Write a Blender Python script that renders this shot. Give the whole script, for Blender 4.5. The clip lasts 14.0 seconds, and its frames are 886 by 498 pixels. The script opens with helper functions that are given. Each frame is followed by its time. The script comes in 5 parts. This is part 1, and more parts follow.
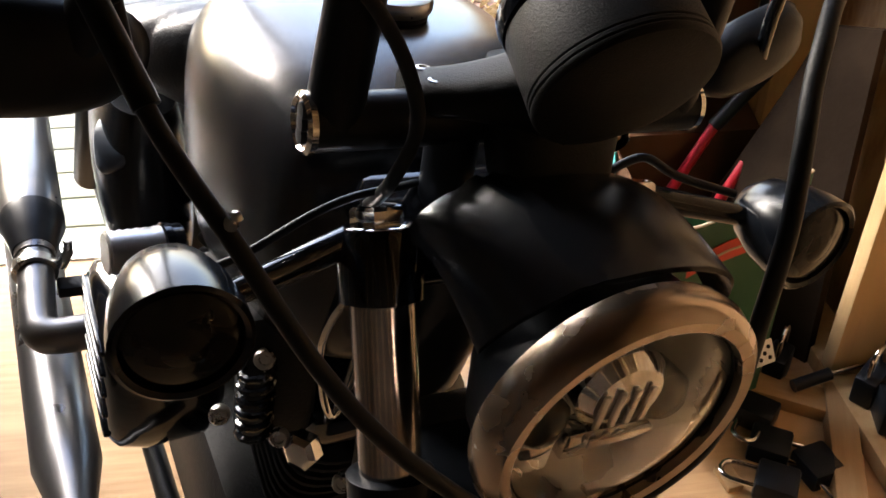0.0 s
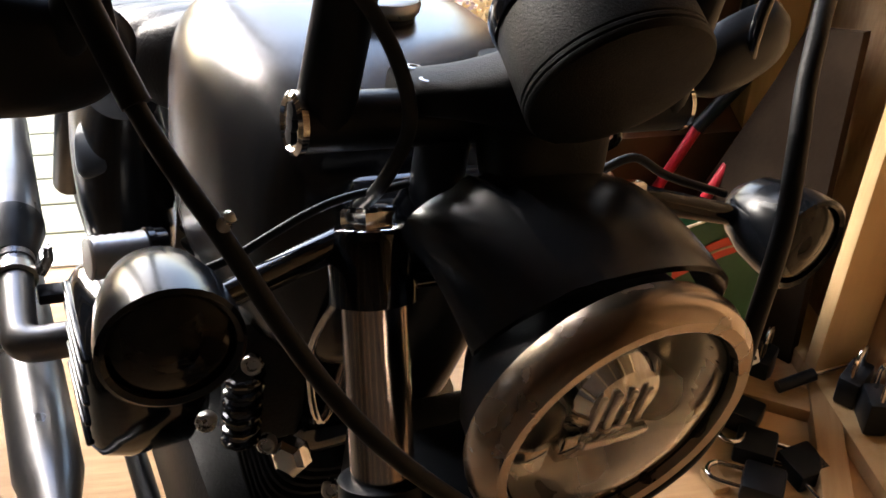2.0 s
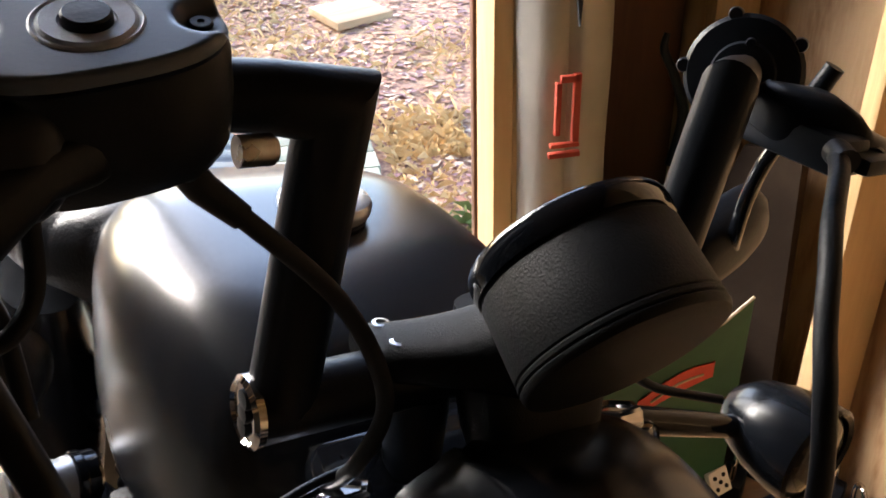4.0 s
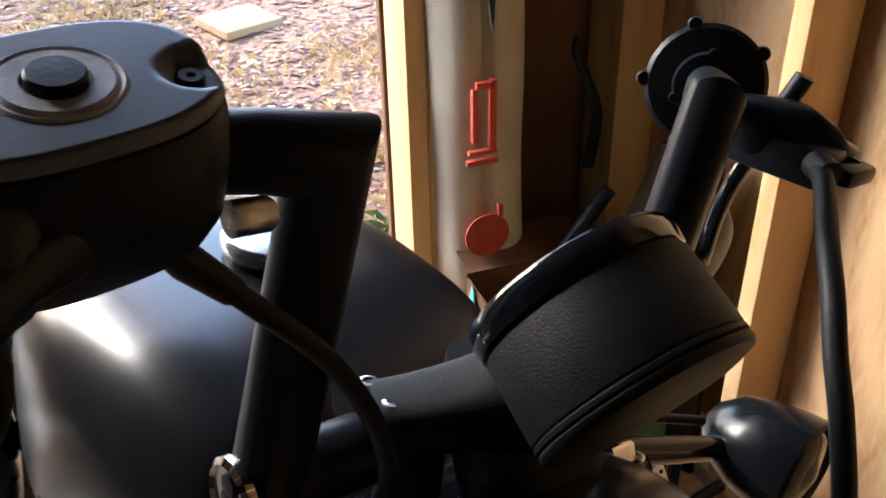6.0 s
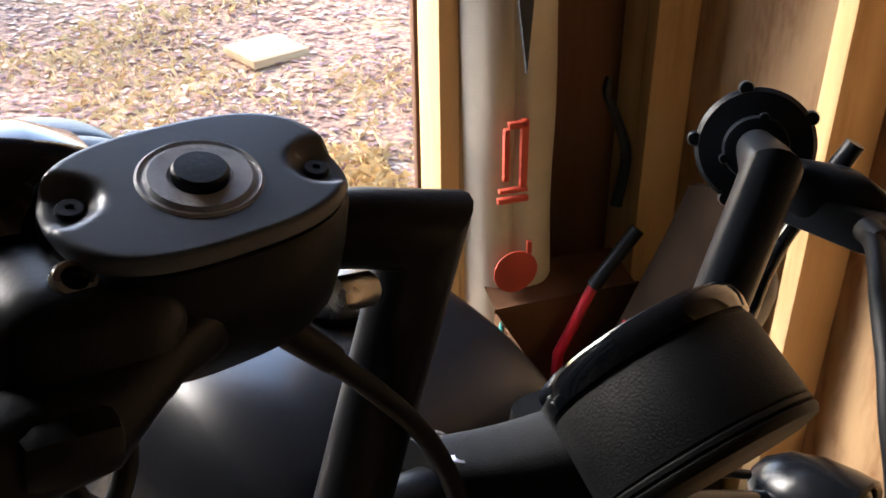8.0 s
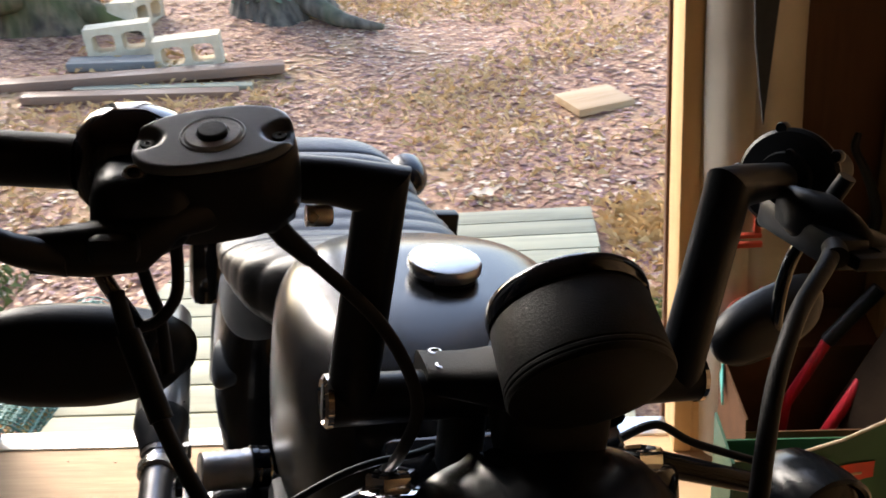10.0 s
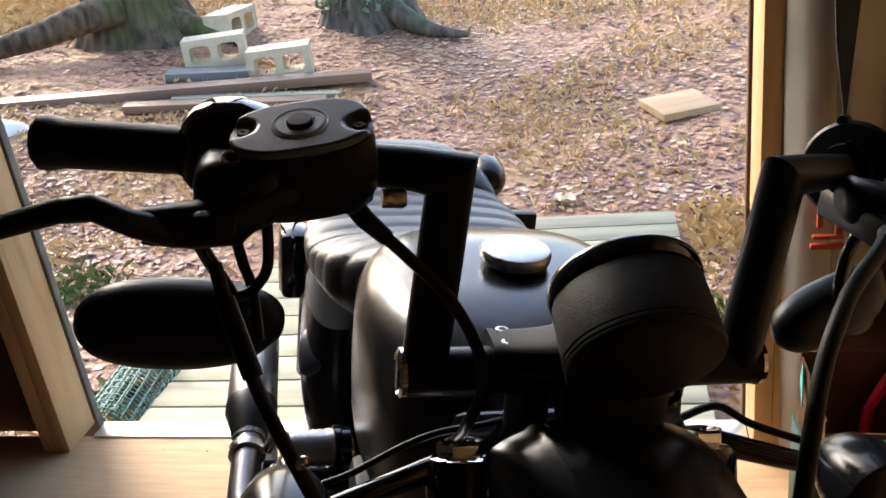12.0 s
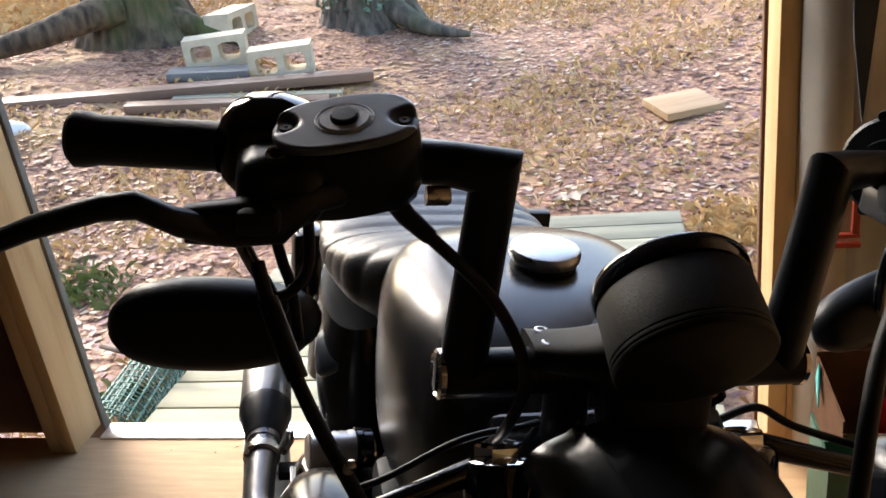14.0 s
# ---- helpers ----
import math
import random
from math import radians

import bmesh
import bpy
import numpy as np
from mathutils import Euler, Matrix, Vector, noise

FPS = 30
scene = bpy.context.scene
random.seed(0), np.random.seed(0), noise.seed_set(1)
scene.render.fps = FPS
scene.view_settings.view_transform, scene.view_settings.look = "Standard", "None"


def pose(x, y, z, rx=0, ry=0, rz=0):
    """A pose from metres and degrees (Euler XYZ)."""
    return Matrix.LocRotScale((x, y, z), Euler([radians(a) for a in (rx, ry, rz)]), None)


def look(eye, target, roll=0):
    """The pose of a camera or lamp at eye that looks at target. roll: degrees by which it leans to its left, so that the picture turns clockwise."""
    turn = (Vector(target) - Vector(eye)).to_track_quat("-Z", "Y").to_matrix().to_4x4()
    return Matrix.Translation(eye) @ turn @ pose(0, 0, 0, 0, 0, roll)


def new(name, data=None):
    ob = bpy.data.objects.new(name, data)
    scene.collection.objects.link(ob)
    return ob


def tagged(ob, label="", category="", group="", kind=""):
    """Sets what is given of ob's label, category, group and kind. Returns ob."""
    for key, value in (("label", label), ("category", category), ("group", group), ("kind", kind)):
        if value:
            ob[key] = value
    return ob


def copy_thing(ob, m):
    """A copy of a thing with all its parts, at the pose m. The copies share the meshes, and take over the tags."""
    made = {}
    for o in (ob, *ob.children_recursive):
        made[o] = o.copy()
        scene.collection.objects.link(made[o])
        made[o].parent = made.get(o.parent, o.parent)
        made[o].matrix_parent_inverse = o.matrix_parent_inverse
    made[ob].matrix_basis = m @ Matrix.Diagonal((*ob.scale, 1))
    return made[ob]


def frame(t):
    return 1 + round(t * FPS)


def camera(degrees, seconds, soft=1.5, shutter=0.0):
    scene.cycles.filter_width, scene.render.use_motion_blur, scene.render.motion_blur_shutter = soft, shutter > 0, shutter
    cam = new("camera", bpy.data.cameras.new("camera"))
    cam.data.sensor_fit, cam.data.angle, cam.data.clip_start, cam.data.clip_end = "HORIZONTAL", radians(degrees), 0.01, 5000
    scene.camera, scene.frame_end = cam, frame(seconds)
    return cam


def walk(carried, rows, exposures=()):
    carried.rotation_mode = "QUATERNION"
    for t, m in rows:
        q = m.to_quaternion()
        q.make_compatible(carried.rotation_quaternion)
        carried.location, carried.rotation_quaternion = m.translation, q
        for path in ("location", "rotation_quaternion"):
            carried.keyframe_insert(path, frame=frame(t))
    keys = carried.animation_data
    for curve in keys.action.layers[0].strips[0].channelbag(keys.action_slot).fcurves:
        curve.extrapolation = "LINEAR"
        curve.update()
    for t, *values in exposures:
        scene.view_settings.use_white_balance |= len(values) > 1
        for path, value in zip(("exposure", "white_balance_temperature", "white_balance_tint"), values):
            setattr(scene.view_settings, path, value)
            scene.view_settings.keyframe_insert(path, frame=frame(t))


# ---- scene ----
cam = camera(52.7, 14.0, 1.6, 0.4)
PATH = [
    (0, (0.47, 0.362, 1.233), (0.594, 1.961, 0.038), -1.2),
    (0.5, (0.468, 0.361, 1.231), (0.606, 1.964, 0.043), -1.0),
    (1, (0.472, 0.361, 1.233), (0.601, 1.962, 0.041), -1.1),
    (1.5, (0.468, 0.363, 1.232), (0.61, 1.963, 0.041), -1.0),
    (2, (0.463, 0.367, 1.227), (0.631, 1.968, 0.041), -0.7),
    (2.5, (0.465, 0.371, 1.225), (0.653, 1.962, 0.028), -0.5),
    (3, (0.476, 0.381, 1.219), (0.666, 1.97, 0.019), -1.3),
    (3.2, (0.489, 0.383, 1.217), (0.663, 2.015, 0.074), -1.9),
    (3.3, (0.484, 0.401, 1.229), (0.68, 2.041, 0.1), -2.1),
    (3.4, (0.486, 0.414, 1.251), (0.684, 2.057, 0.127), -2.6),
    (3.5, (0.476, 0.439, 1.27), (0.716, 2.081, 0.154), -1.3),
    (3.6, (0.474, 0.455, 1.271), (0.723, 2.12, 0.19), -3.5),
    (3.7, (0.467, 0.465, 1.274), (0.742, 2.147, 0.228), -3.2),
    (5.8, (0.436, 0.538, 1.275), (0.967, 2.155, 0.224), -1.9),
    (6, (0.425, 0.544, 1.274), (0.978, 2.158, 0.231), -1.3),
    (6.5, (0.408, 0.548, 1.282), (0.977, 2.167, 0.254), -0.7),
    (7, (0.395, 0.551, 1.297), (0.964, 2.176, 0.28), -1.1),
    (7.5, (0.394, 0.552, 1.299), (0.957, 2.188, 0.297), -1.1),
    (7.7, (0.393, 0.552, 1.299), (0.955, 2.191, 0.3), -0.8),
    (9.8, (0.552, 0.358, 1.318), (0.425, 2.153, 0.446), -5.1),
    (10, (0.578, 0.33, 1.332), (0.367, 2.126, 0.479), -5.6),
    (10.5, (0.606, 0.303, 1.343), (0.25, 2.087, 0.511), -7.7),
    (11, (0.616, 0.293, 1.336), (0.212, 2.07, 0.512), -8.4),
    (11.5, (0.604, 0.283, 1.335), (0.206, 2.063, 0.516), -7.9),
    (12, (0.596, 0.28, 1.335), (0.199, 2.061, 0.518), -7.6),
    (12.5, (0.585, 0.278, 1.33), (0.19, 2.06, 0.515), -7.5),
    (13, (0.572, 0.28, 1.34), (0.182, 2.062, 0.521), -7.4),
    (13.5, (0.571, 0.287, 1.335), (0.178, 2.069, 0.516), -7.8),
    (14, (0.563, 0.287, 1.332), (0.172, 2.07, 0.514), -7.6),
]
walk(cam, [(t, look(eye, target, roll)) for t, eye, target, roll in PATH], [(0, 3.15, 6300, 10), (3.0, 3.15, 6300, 10), (3.5, 3.15, 6200, 10), (6, 3.15, 5950, 10), (7.7, 3.3, 6050, 10), (9.8, 2.5, 6350, 10), (11, 2.4, 6400, 10), (14, 2.4, 6400, 10)])
# ---- world, light and exposure ----
world = bpy.data.worlds.new("world")
scene.world = world
world.use_nodes = True
wn = world.node_tree
sky = wn.nodes.new("ShaderNodeTexSky")
sky.sky_type, sky.sun_disc = "NISHITA", False
sky.sun_elevation, sky.sun_rotation = radians(33), radians(-45)
sky.air_density, sky.dust_density, sky.ozone_density = 1.0, 2.6, 1.5
wn.links.new(sky.outputs[0], wn.nodes["Background"].inputs[0])
wn.nodes["Background"].inputs[1].default_value = 0.15
sun = new("sun", bpy.data.lights.new("sun", "SUN"))
sun.data.energy, sun.data.angle, sun.data.color = 0.7, radians(28), (1.0, 0.95, 0.87)
sun.matrix_world = look((-5.0, 6.0, 4.6), (0, 1.0, 0))


# ---- materials ----
def material(name, base, rough=0.5, metal=0.0, vary=None, scale=8.0, detail=5.0, bump=0.0, bump_scale=60.0,
             stretch=(1, 1, 1), coat=0.0, rough_vary=0.0, spots=None, spot_scale=3.0, per_object=0.0, clear=0.0, ior=1.45):
    """A node material: two colours mixed by noise, larger spots, fine relief, roughness that varies."""
    m = bpy.data.materials.new(name)
    m.use_nodes = True
    n, k = m.node_tree.nodes, m.node_tree.links
    p = n["Principled BSDF"]
    p.inputs["Roughness"].default_value, p.inputs["Metallic"].default_value = rough, metal
    p.inputs["Coat Weight"].default_value, p.inputs["Transmission Weight"].default_value = coat, clear
    p.inputs["IOR"].default_value = ior
    p.inputs["Coat Roughness"].default_value = 0.08
    co = n.new("ShaderNodeTexCoord")
    mp = n.new("ShaderNodeMapping")
    mp.inputs["Scale"].default_value = stretch
    k.new(co.outputs["Object"], mp.inputs[0])

    def noise_node(s, d=detail):
        t = n.new("ShaderNodeTexNoise")
        t.inputs["Scale"].default_value, t.inputs["Detail"].default_value = s, d
        k.new(mp.outputs[0], t.inputs["Vector"])
        return t

    def mix(a, b, f):
        x = n.new("ShaderNodeMix")
        x.data_type = "RGBA"
        for i, v in ((0, f), (6, a), (7, b)):
            if hasattr(v, "links"):
                k.new(v, x.inputs[i])
            else:
                x.inputs[i].default_value = v
        return x.outputs[2]

    def ramp(src, lo, hi):
        r = n.new("ShaderNodeMapRange")
        r.inputs[1].default_value, r.inputs[2].default_value = lo, hi
        k.new(src, r.inputs[0])
        return r.outputs[0]

    col = (*base, 1)
    first = noise_node(scale)
    if vary:
        col = mix(col, (*vary, 1), ramp(first.outputs[0], 0.35, 0.65))
    if spots:
        col = mix(col, (*spots, 1), ramp(noise_node(spot_scale, 3).outputs[0], 0.52, 0.72))
    if per_object:
        info = n.new("ShaderNodeObjectInfo")
        hs = n.new("ShaderNodeHueSaturation")
        if hasattr(col, "links"):
            k.new(col, hs.inputs["Color"])
        else:
            hs.inputs["Color"].default_value = col
        mr = n.new("ShaderNodeMapRange")
        mr.inputs[3].default_value, mr.inputs[4].default_value = 1 - per_object, 1 + per_object
        k.new(info.outputs["Random"], mr.inputs[0])
        k.new(mr.outputs[0], hs.inputs["Value"])
        col = hs.outputs[0]
    if hasattr(col, "links"):
        k.new(col, p.inputs["Base Color"])
    else:
        p.inputs["Base Color"].default_value = col
    if rough_vary:
        mr = n.new("ShaderNodeMapRange")
        mr.inputs[1].default_value, mr.inputs[2].default_value = 0.3, 0.7
        mr.inputs[3].default_value, mr.inputs[4].default_value = max(rough - rough_vary, 0), min(rough + rough_vary, 1)
        k.new(first.outputs[0], mr.inputs[0])
        k.new(mr.outputs[0], p.inputs["Roughness"])
    if bump:
        b = n.new("ShaderNodeBump")
        b.inputs["Strength"].default_value, b.inputs["Distance"].default_value = bump, 0.004
        k.new(noise_node(bump_scale, 4).outputs[0], b.inputs["Height"])
        k.new(b.outputs[0], p.inputs["Normal"])
    return m


def wood(name, light, dark, along=2, rings=14.0, knots=(0.12, 0.05, 0.02), rough=0.65, per_object=0.08, swirl=4.0, stretch=0.1):
    """Sawn wood: stretched wavy grain along one axis, fine fibres and a few knots."""
    m = bpy.data.materials.new(name)
    m.use_nodes = True
    n, k = m.node_tree.nodes, m.node_tree.links
    p = n["Principled BSDF"]
    p.inputs["Roughness"].default_value = rough
    p.inputs["Specular IOR Level"].default_value = 0.3
    co = n.new("ShaderNodeTexCoord")
    info = n.new("ShaderNodeObjectInfo")
    add = n.new("ShaderNodeVectorMath")
    add.operation = "ADD"
    sc = n.new("ShaderNodeVectorMath")
    sc.operation = "SCALE"
    sc.inputs["Scale"].default_value = 7.0
    k.new(info.outputs["Random"], sc.inputs[0])
    k.new(co.outputs["Object"], add.inputs[0])
    k.new(sc.outputs[0], add.inputs[1])
    mp = n.new("ShaderNodeMapping")
    s = [1.0, 1.0, 1.0]
    s[along] = stretch
    mp.inputs["Scale"].default_value = s
    k.new(add.outputs[0], mp.inputs[0])
    big = n.new("ShaderNodeTexNoise")
    big.inputs["Scale"].default_value, big.inputs["Detail"].default_value = swirl, 2
    k.new(mp.outputs[0], big.inputs["Vector"])
    mul = n.new("ShaderNodeMath")
    mul.operation = "MULTIPLY"
    mul.inputs[1].default_value = rings
    k.new(big.outputs[0], mul.inputs[0])
    frac = n.new("ShaderNodeMath")
    frac.operation = "PINGPONG"
    frac.inputs[1].default_value = 1.0
    k.new(mul.outputs[0], frac.inputs[0])
    fine = n.new("ShaderNodeTexNoise")
    fine.inputs["Scale"].default_value, fine.inputs["Detail"].default_value = 90, 4
    k.new(mp.outputs[0], fine.inputs["Vector"])
    mixf = n.new("ShaderNodeMath")
    mixf.operation = "MULTIPLY"
    k.new(frac.outputs[0], mixf.inputs[0])
    k.new(fine.outputs[0], mixf.inputs[1])
    cr = n.new("ShaderNodeValToRGB")
    cr.color_ramp.elements[0].color, cr.color_ramp.elements[1].color = (*light, 1), (*dark, 1)
    cr.color_ramp.elements[0].position, cr.color_ramp.elements[1].position = 0.1, 0.62
    k.new(mixf.outputs[0], cr.inputs[0])
    vo = n.new("ShaderNodeTexVoronoi")
    vo.inputs["Scale"].default_value = 2.6
    mp2 = n.new("ShaderNodeMapping")
    s2 = [1.0, 1.0, 1.0]
    s2[along] = 0.55
    mp2.inputs["Scale"].default_value = s2
    k.new(add.outputs[0], mp2.inputs[0])
    k.new(mp2.outputs[0], vo.inputs["Vector"])
    kn = n.new("ShaderNodeMapRange")
    kn.inputs[1].default_value, kn.inputs[2].default_value = 0.035, 0.02
    k.new(vo.outputs["Distance"], kn.inputs[0])
    mx = n.new("ShaderNodeMix")
    mx.data_type = "RGBA"
    k.new(kn.outputs[0], mx.inputs[0])
    k.new(cr.outputs[0], mx.inputs[6])
    mx.inputs[7].default_value = (*knots, 1)
    hs = n.new("ShaderNodeHueSaturation")
    mr = n.new("ShaderNodeMapRange")
    mr.inputs[3].default_value, mr.inputs[4].default_value = 1 - per_object, 1 + per_object
    k.new(info.outputs["Random"], mr.inputs[0])
    k.new(mr.outputs[0], hs.inputs["Value"])
    k.new(mx.outputs[2], hs.inputs["Color"])
    k.new(hs.outputs[0], p.inputs["Base Color"])
    b = n.new("ShaderNodeBump")
    b.inputs["Strength"].default_value, b.inputs["Distance"].default_value = 0.25, 0.003
    k.new(fine.outputs[0], b.inputs["Height"])
    k.new(b.outputs[0], p.inputs["Normal"])
    return m


# Black bike finishes lean blue: sky reflection is put into their base colours.
TANK = material("satin_black_paint", (0.0065, 0.008, 0.0115), 0.25, 0.0, (0.0085, 0.010, 0.014), 3, ior=1.5, rough_vary=0.04, bump=0.012, bump_scale=300)
GLOSS = material("gloss_black_paint", (0.006, 0.0072, 0.010), 0.1, 0.0, coat=0.3, rough_vary=0.03, scale=30)
BLACK = material("black_powder_coat", (0.0055, 0.0072, 0.0105), 0.36, 0.0, (0.0075, 0.0095, 0.0135), 40, ior=1.25, bump=0.05, bump_scale=500)
RUBBER = material("black_rubber", (0.0055, 0.0066, 0.009), 0.5, 0.0, (0.008, 0.0092, 0.012), 30, ior=1.28, bump=0.08, bump_scale=300)
TYRE = material("tyre_rubber", (0.018, 0.018, 0.018), 0.75, 0.0, (0.03, 0.028, 0.026), 20, bump=0.3, bump_scale=120)
PLASTIC = material("grained_black_plastic", (0.005, 0.0056, 0.0068), 0.5, 0.0, (0.0075, 0.0083, 0.0096), 60, ior=1.22, bump=0.2, bump_scale=900, spots=(0.012, 0.0125, 0.0135), spot_scale=9)
# Black anodised metal lightened to blue-grey, with the sky's sheen in the base.
CAPGREY = material("sky_sheen_aluminium", (0.062, 0.077, 0.10), 0.32, 0.0, (0.074, 0.09, 0.115), 25, bump=0.03, bump_scale=400)
REFLECTOR = material("headlight_reflector", (0.8, 0.77, 0.74), 0.3, 1.0, (0.72, 0.69, 0.66), 25, rough_vary=0.1)
FORK = material("brushed_fork_chrome", (0.52, 0.455, 0.42), 0.2, 1.0, (0.44, 0.385, 0.355), 30, rough_vary=0.06, stretch=(1, 1, 0.1))
CAPMETAL = material("satin_fuel_cap_metal", (0.42, 0.43, 0.45), 0.3, 0.9, (0.36, 0.37, 0.38), 25, rough_vary=0.08)
CHROME = material("chrome", (0.75, 0.73, 0.72), 0.07, 1.0, (0.65, 0.64, 0.63), 40, rough_vary=0.04)
STEEL = material("worn_zinc_steel", (0.5, 0.49, 0.47), 0.3, 1.0, (0.35, 0.33, 0.3), 60, rough_vary=0.12)
# The ring's warm tint stands in for lit wood it would reflect.
BEZEL = material("warm_tinted_ring", (0.36, 0.285, 0.225), 0.27, 1.0, (0.43, 0.345, 0.275), 20, rough_vary=0.05)
EXHAUST = material("satin_dark_muffler", (0.16, 0.16, 0.17), 0.33, 0.85, (0.21, 0.205, 0.2), 15, rough_vary=0.08)
WORN = material("worn_bare_metal", (0.36, 0.385, 0.42), 0.5, 0.0, (0.27, 0.285, 0.31), 90, bump=0.1, bump_scale=500)
ALLOY = material("cast_alloy", (0.55, 0.55, 0.56), 0.36, 0.85, (0.44, 0.44, 0.45), 30, bump=0.1, bump_scale=200)
VINYL = material("black_vinyl", (0.015, 0.017, 0.022), 0.36, 0.0, (0.02, 0.022, 0.028), 25, bump=0.25, bump_scale=350)
GLASS = material("clear_lens", (1, 1, 1), 0.02, clear=1.0, ior=1.3)
SMOKE = material("smoked_lens", (0.006, 0.006, 0.006), 0.12, ior=1.3, vary=(0.012, 0.011, 0.009), scale=60)
MIRROR = material("mirror_glass", (0.85, 0.86, 0.86), 0.02, 1.0, (0.78, 0.78, 0.77), 12, rough_vary=0.02)
ENGINE = material("black_engine_casting", (0.008, 0.009, 0.011), 0.5, 0.0, (0.014, 0.015, 0.017), 50, ior=1.3, bump=0.2, bump_scale=250)
SIGNAL = material("black_signal_shell", (0.006, 0.0075, 0.0105), 0.2, 0.0, (0.008, 0.0095, 0.013), 20, ior=1.33, rough_vary=0.04)
AMBER = material("orange_connector", (0.4, 0.13, 0.04), 0.45, 0.0, (0.3, 0.09, 0.03), 30)

PINE = wood("pine_stud_wood", (0.52, 0.355, 0.18), (0.40, 0.25, 0.11))
PLY = wood("plywood_wall", (0.36, 0.235, 0.125), (0.21, 0.115, 0.052), rings=26, swirl=2.6, stretch=0.28)
# Tone of the unseen walls and ceiling, set dark to cut warm bounce.
UNSEEN_BOARD = wood("unseen_dark_board", (0.105, 0.07, 0.043), (0.07, 0.046, 0.028), rings=10, swirl=2.0, knots=(0.03, 0.02, 0.013))
# Darker than PLY: the doorway corner's shade is part of this brown.
PLY_DARK = wood("shade_darkened_plywood", (0.115, 0.052, 0.028), (0.08, 0.035, 0.019), rings=10, swirl=2.0)
FLOOR = wood("plywood_floor", (0.56, 0.365, 0.195), (0.42, 0.26, 0.13), along=0, rings=12, swirl=2.5, rough=0.7)
DECK = wood("weathered_deck_wood", (0.31, 0.295, 0.2), (0.22, 0.21, 0.145), along=0, rings=9, rough=0.75, per_object=0.2)
PLANK = wood("wet_brown_plank", (0.2, 0.125, 0.083), (0.125, 0.08, 0.058), along=0, rings=9, rough=0.5)
BOARD = wood("cut_pine_board", (0.40, 0.265, 0.14), (0.32, 0.2, 0.095), along=0, rings=10)
GREYBOARD = wood("grey_weathered_board", (0.175, 0.175, 0.16), (0.115, 0.115, 0.106), along=0, rings=8, rough=0.5)
ALU = material("aluminium_threshold", (0.75, 0.76, 0.78), 0.35, 0.9, (0.6, 0.6, 0.6), 20, rough_vary=0.1, stretch=(0.2, 3, 1))
# Cardboard brown taken well down to carry the corner's shade.
CARD = material("corner_shaded_cardboard", (0.105, 0.052, 0.028), 0.85, 0.0, (0.075, 0.037, 0.02), 12, ior=1.2, bump=0.1, bump_scale=150)
CARD_PALE = material("bare_card_edge", (0.5, 0.42, 0.3), 0.8, 0.0, (0.42, 0.34, 0.24), 20)
# Near-black brown: the sunless corner's shade is painted into the sheet.
TARP = material("shade_darkened_sheet", (0.034, 0.023, 0.016), 0.9, 0.0, (0.02, 0.0135, 0.0098), 6, ior=1.08, bump=0.2, bump_scale=60)
RED = material("red_paint", (0.45, 0.015, 0.03), 0.35, 0.0, (0.32, 0.01, 0.02), 20)
WRAP = material("white_woven_wrap", (0.47, 0.43, 0.36), 0.55, 0.0, (0.38, 0.345, 0.285), 7, bump=0.15, bump_scale=300)
WRAPRED = material("red_print", (0.45, 0.06, 0.03), 0.6, 0.0, (0.36, 0.05, 0.03), 20)
DARKCLOTH = material("dark_blue_cloth", (0.02, 0.024, 0.032), 0.85, 0.0, (0.03, 0.035, 0.045), 30, bump=0.2, bump_scale=300)
GREENCARD = material("green_printed_card", (0.018, 0.07, 0.035), 0.5, 0.0, (0.025, 0.09, 0.045), 8, bump=0.15, bump_scale=40)
REDLABEL = material("red_label", (0.55, 0.06, 0.03), 0.4, 0.0, (0.45, 0.05, 0.03), 20)
TEAL = material("teal_card", (0.1, 0.5, 0.48), 0.5, 0.0, (0.08, 0.42, 0.4), 20)
WHITEP = material("white_plastic", (0.75, 0.75, 0.74), 0.5, 0.0, (0.65, 0.65, 0.64), 15)
CONCRETE = material("concrete_block", (0.58, 0.50, 0.345), 0.9, 0.0, (0.50, 0.42, 0.28), 18, bump=0.6, bump_scale=90, spots=(0.62, 0.54, 0.385), spot_scale=3)
BARK = material("mossy_bark", (0.13, 0.094, 0.055), 0.95, 0.0, (0.03, 0.021, 0.013), 18, bump=1.0, bump_scale=30, stretch=(1, 1, 0.2), spots=(0.075, 0.088, 0.022), spot_scale=2.2)
BARK_PALE = material("pale_bark", (0.15, 0.125, 0.09), 0.95, 0.0, (0.045, 0.036, 0.026), 18, bump=1.0, bump_scale=30, stretch=(1, 1, 0.22), spots=(0.08, 0.088, 0.042), spot_scale=3)
MESHGREEN = material("green_plastic_mesh", (0.10, 0.22, 0.17), 0.4, 0.0, (0.14, 0.27, 0.22), 20)
SOIL = material("leaf_litter_soil", (0.15, 0.07, 0.05), 0.85, 0.0, (0.46, 0.265, 0.15), 42, detail=12, bump=1.0, bump_scale=110, spots=(0.42, 0.265, 0.11), spot_scale=1.8)
DARK = material("dark_shed_plank", (0.09, 0.06, 0.04), 0.8, 0.0, (0.06, 0.04, 0.028), 5, bump=0.2, bump_scale=40)
LEAFMATS = [material(f"fallen_leaf_{w}", c, 0.65, 0.0, d, 30) for w, c, d in (
    ("purple", (0.25, 0.125, 0.11), (0.17, 0.08, 0.072)), ("tan", (0.50, 0.31, 0.175), (0.38, 0.225, 0.125)),
    ("pale", (0.58, 0.45, 0.31), (0.46, 0.34, 0.23)), ("rust", (0.33, 0.155, 0.085), (0.22, 0.10, 0.055)))]
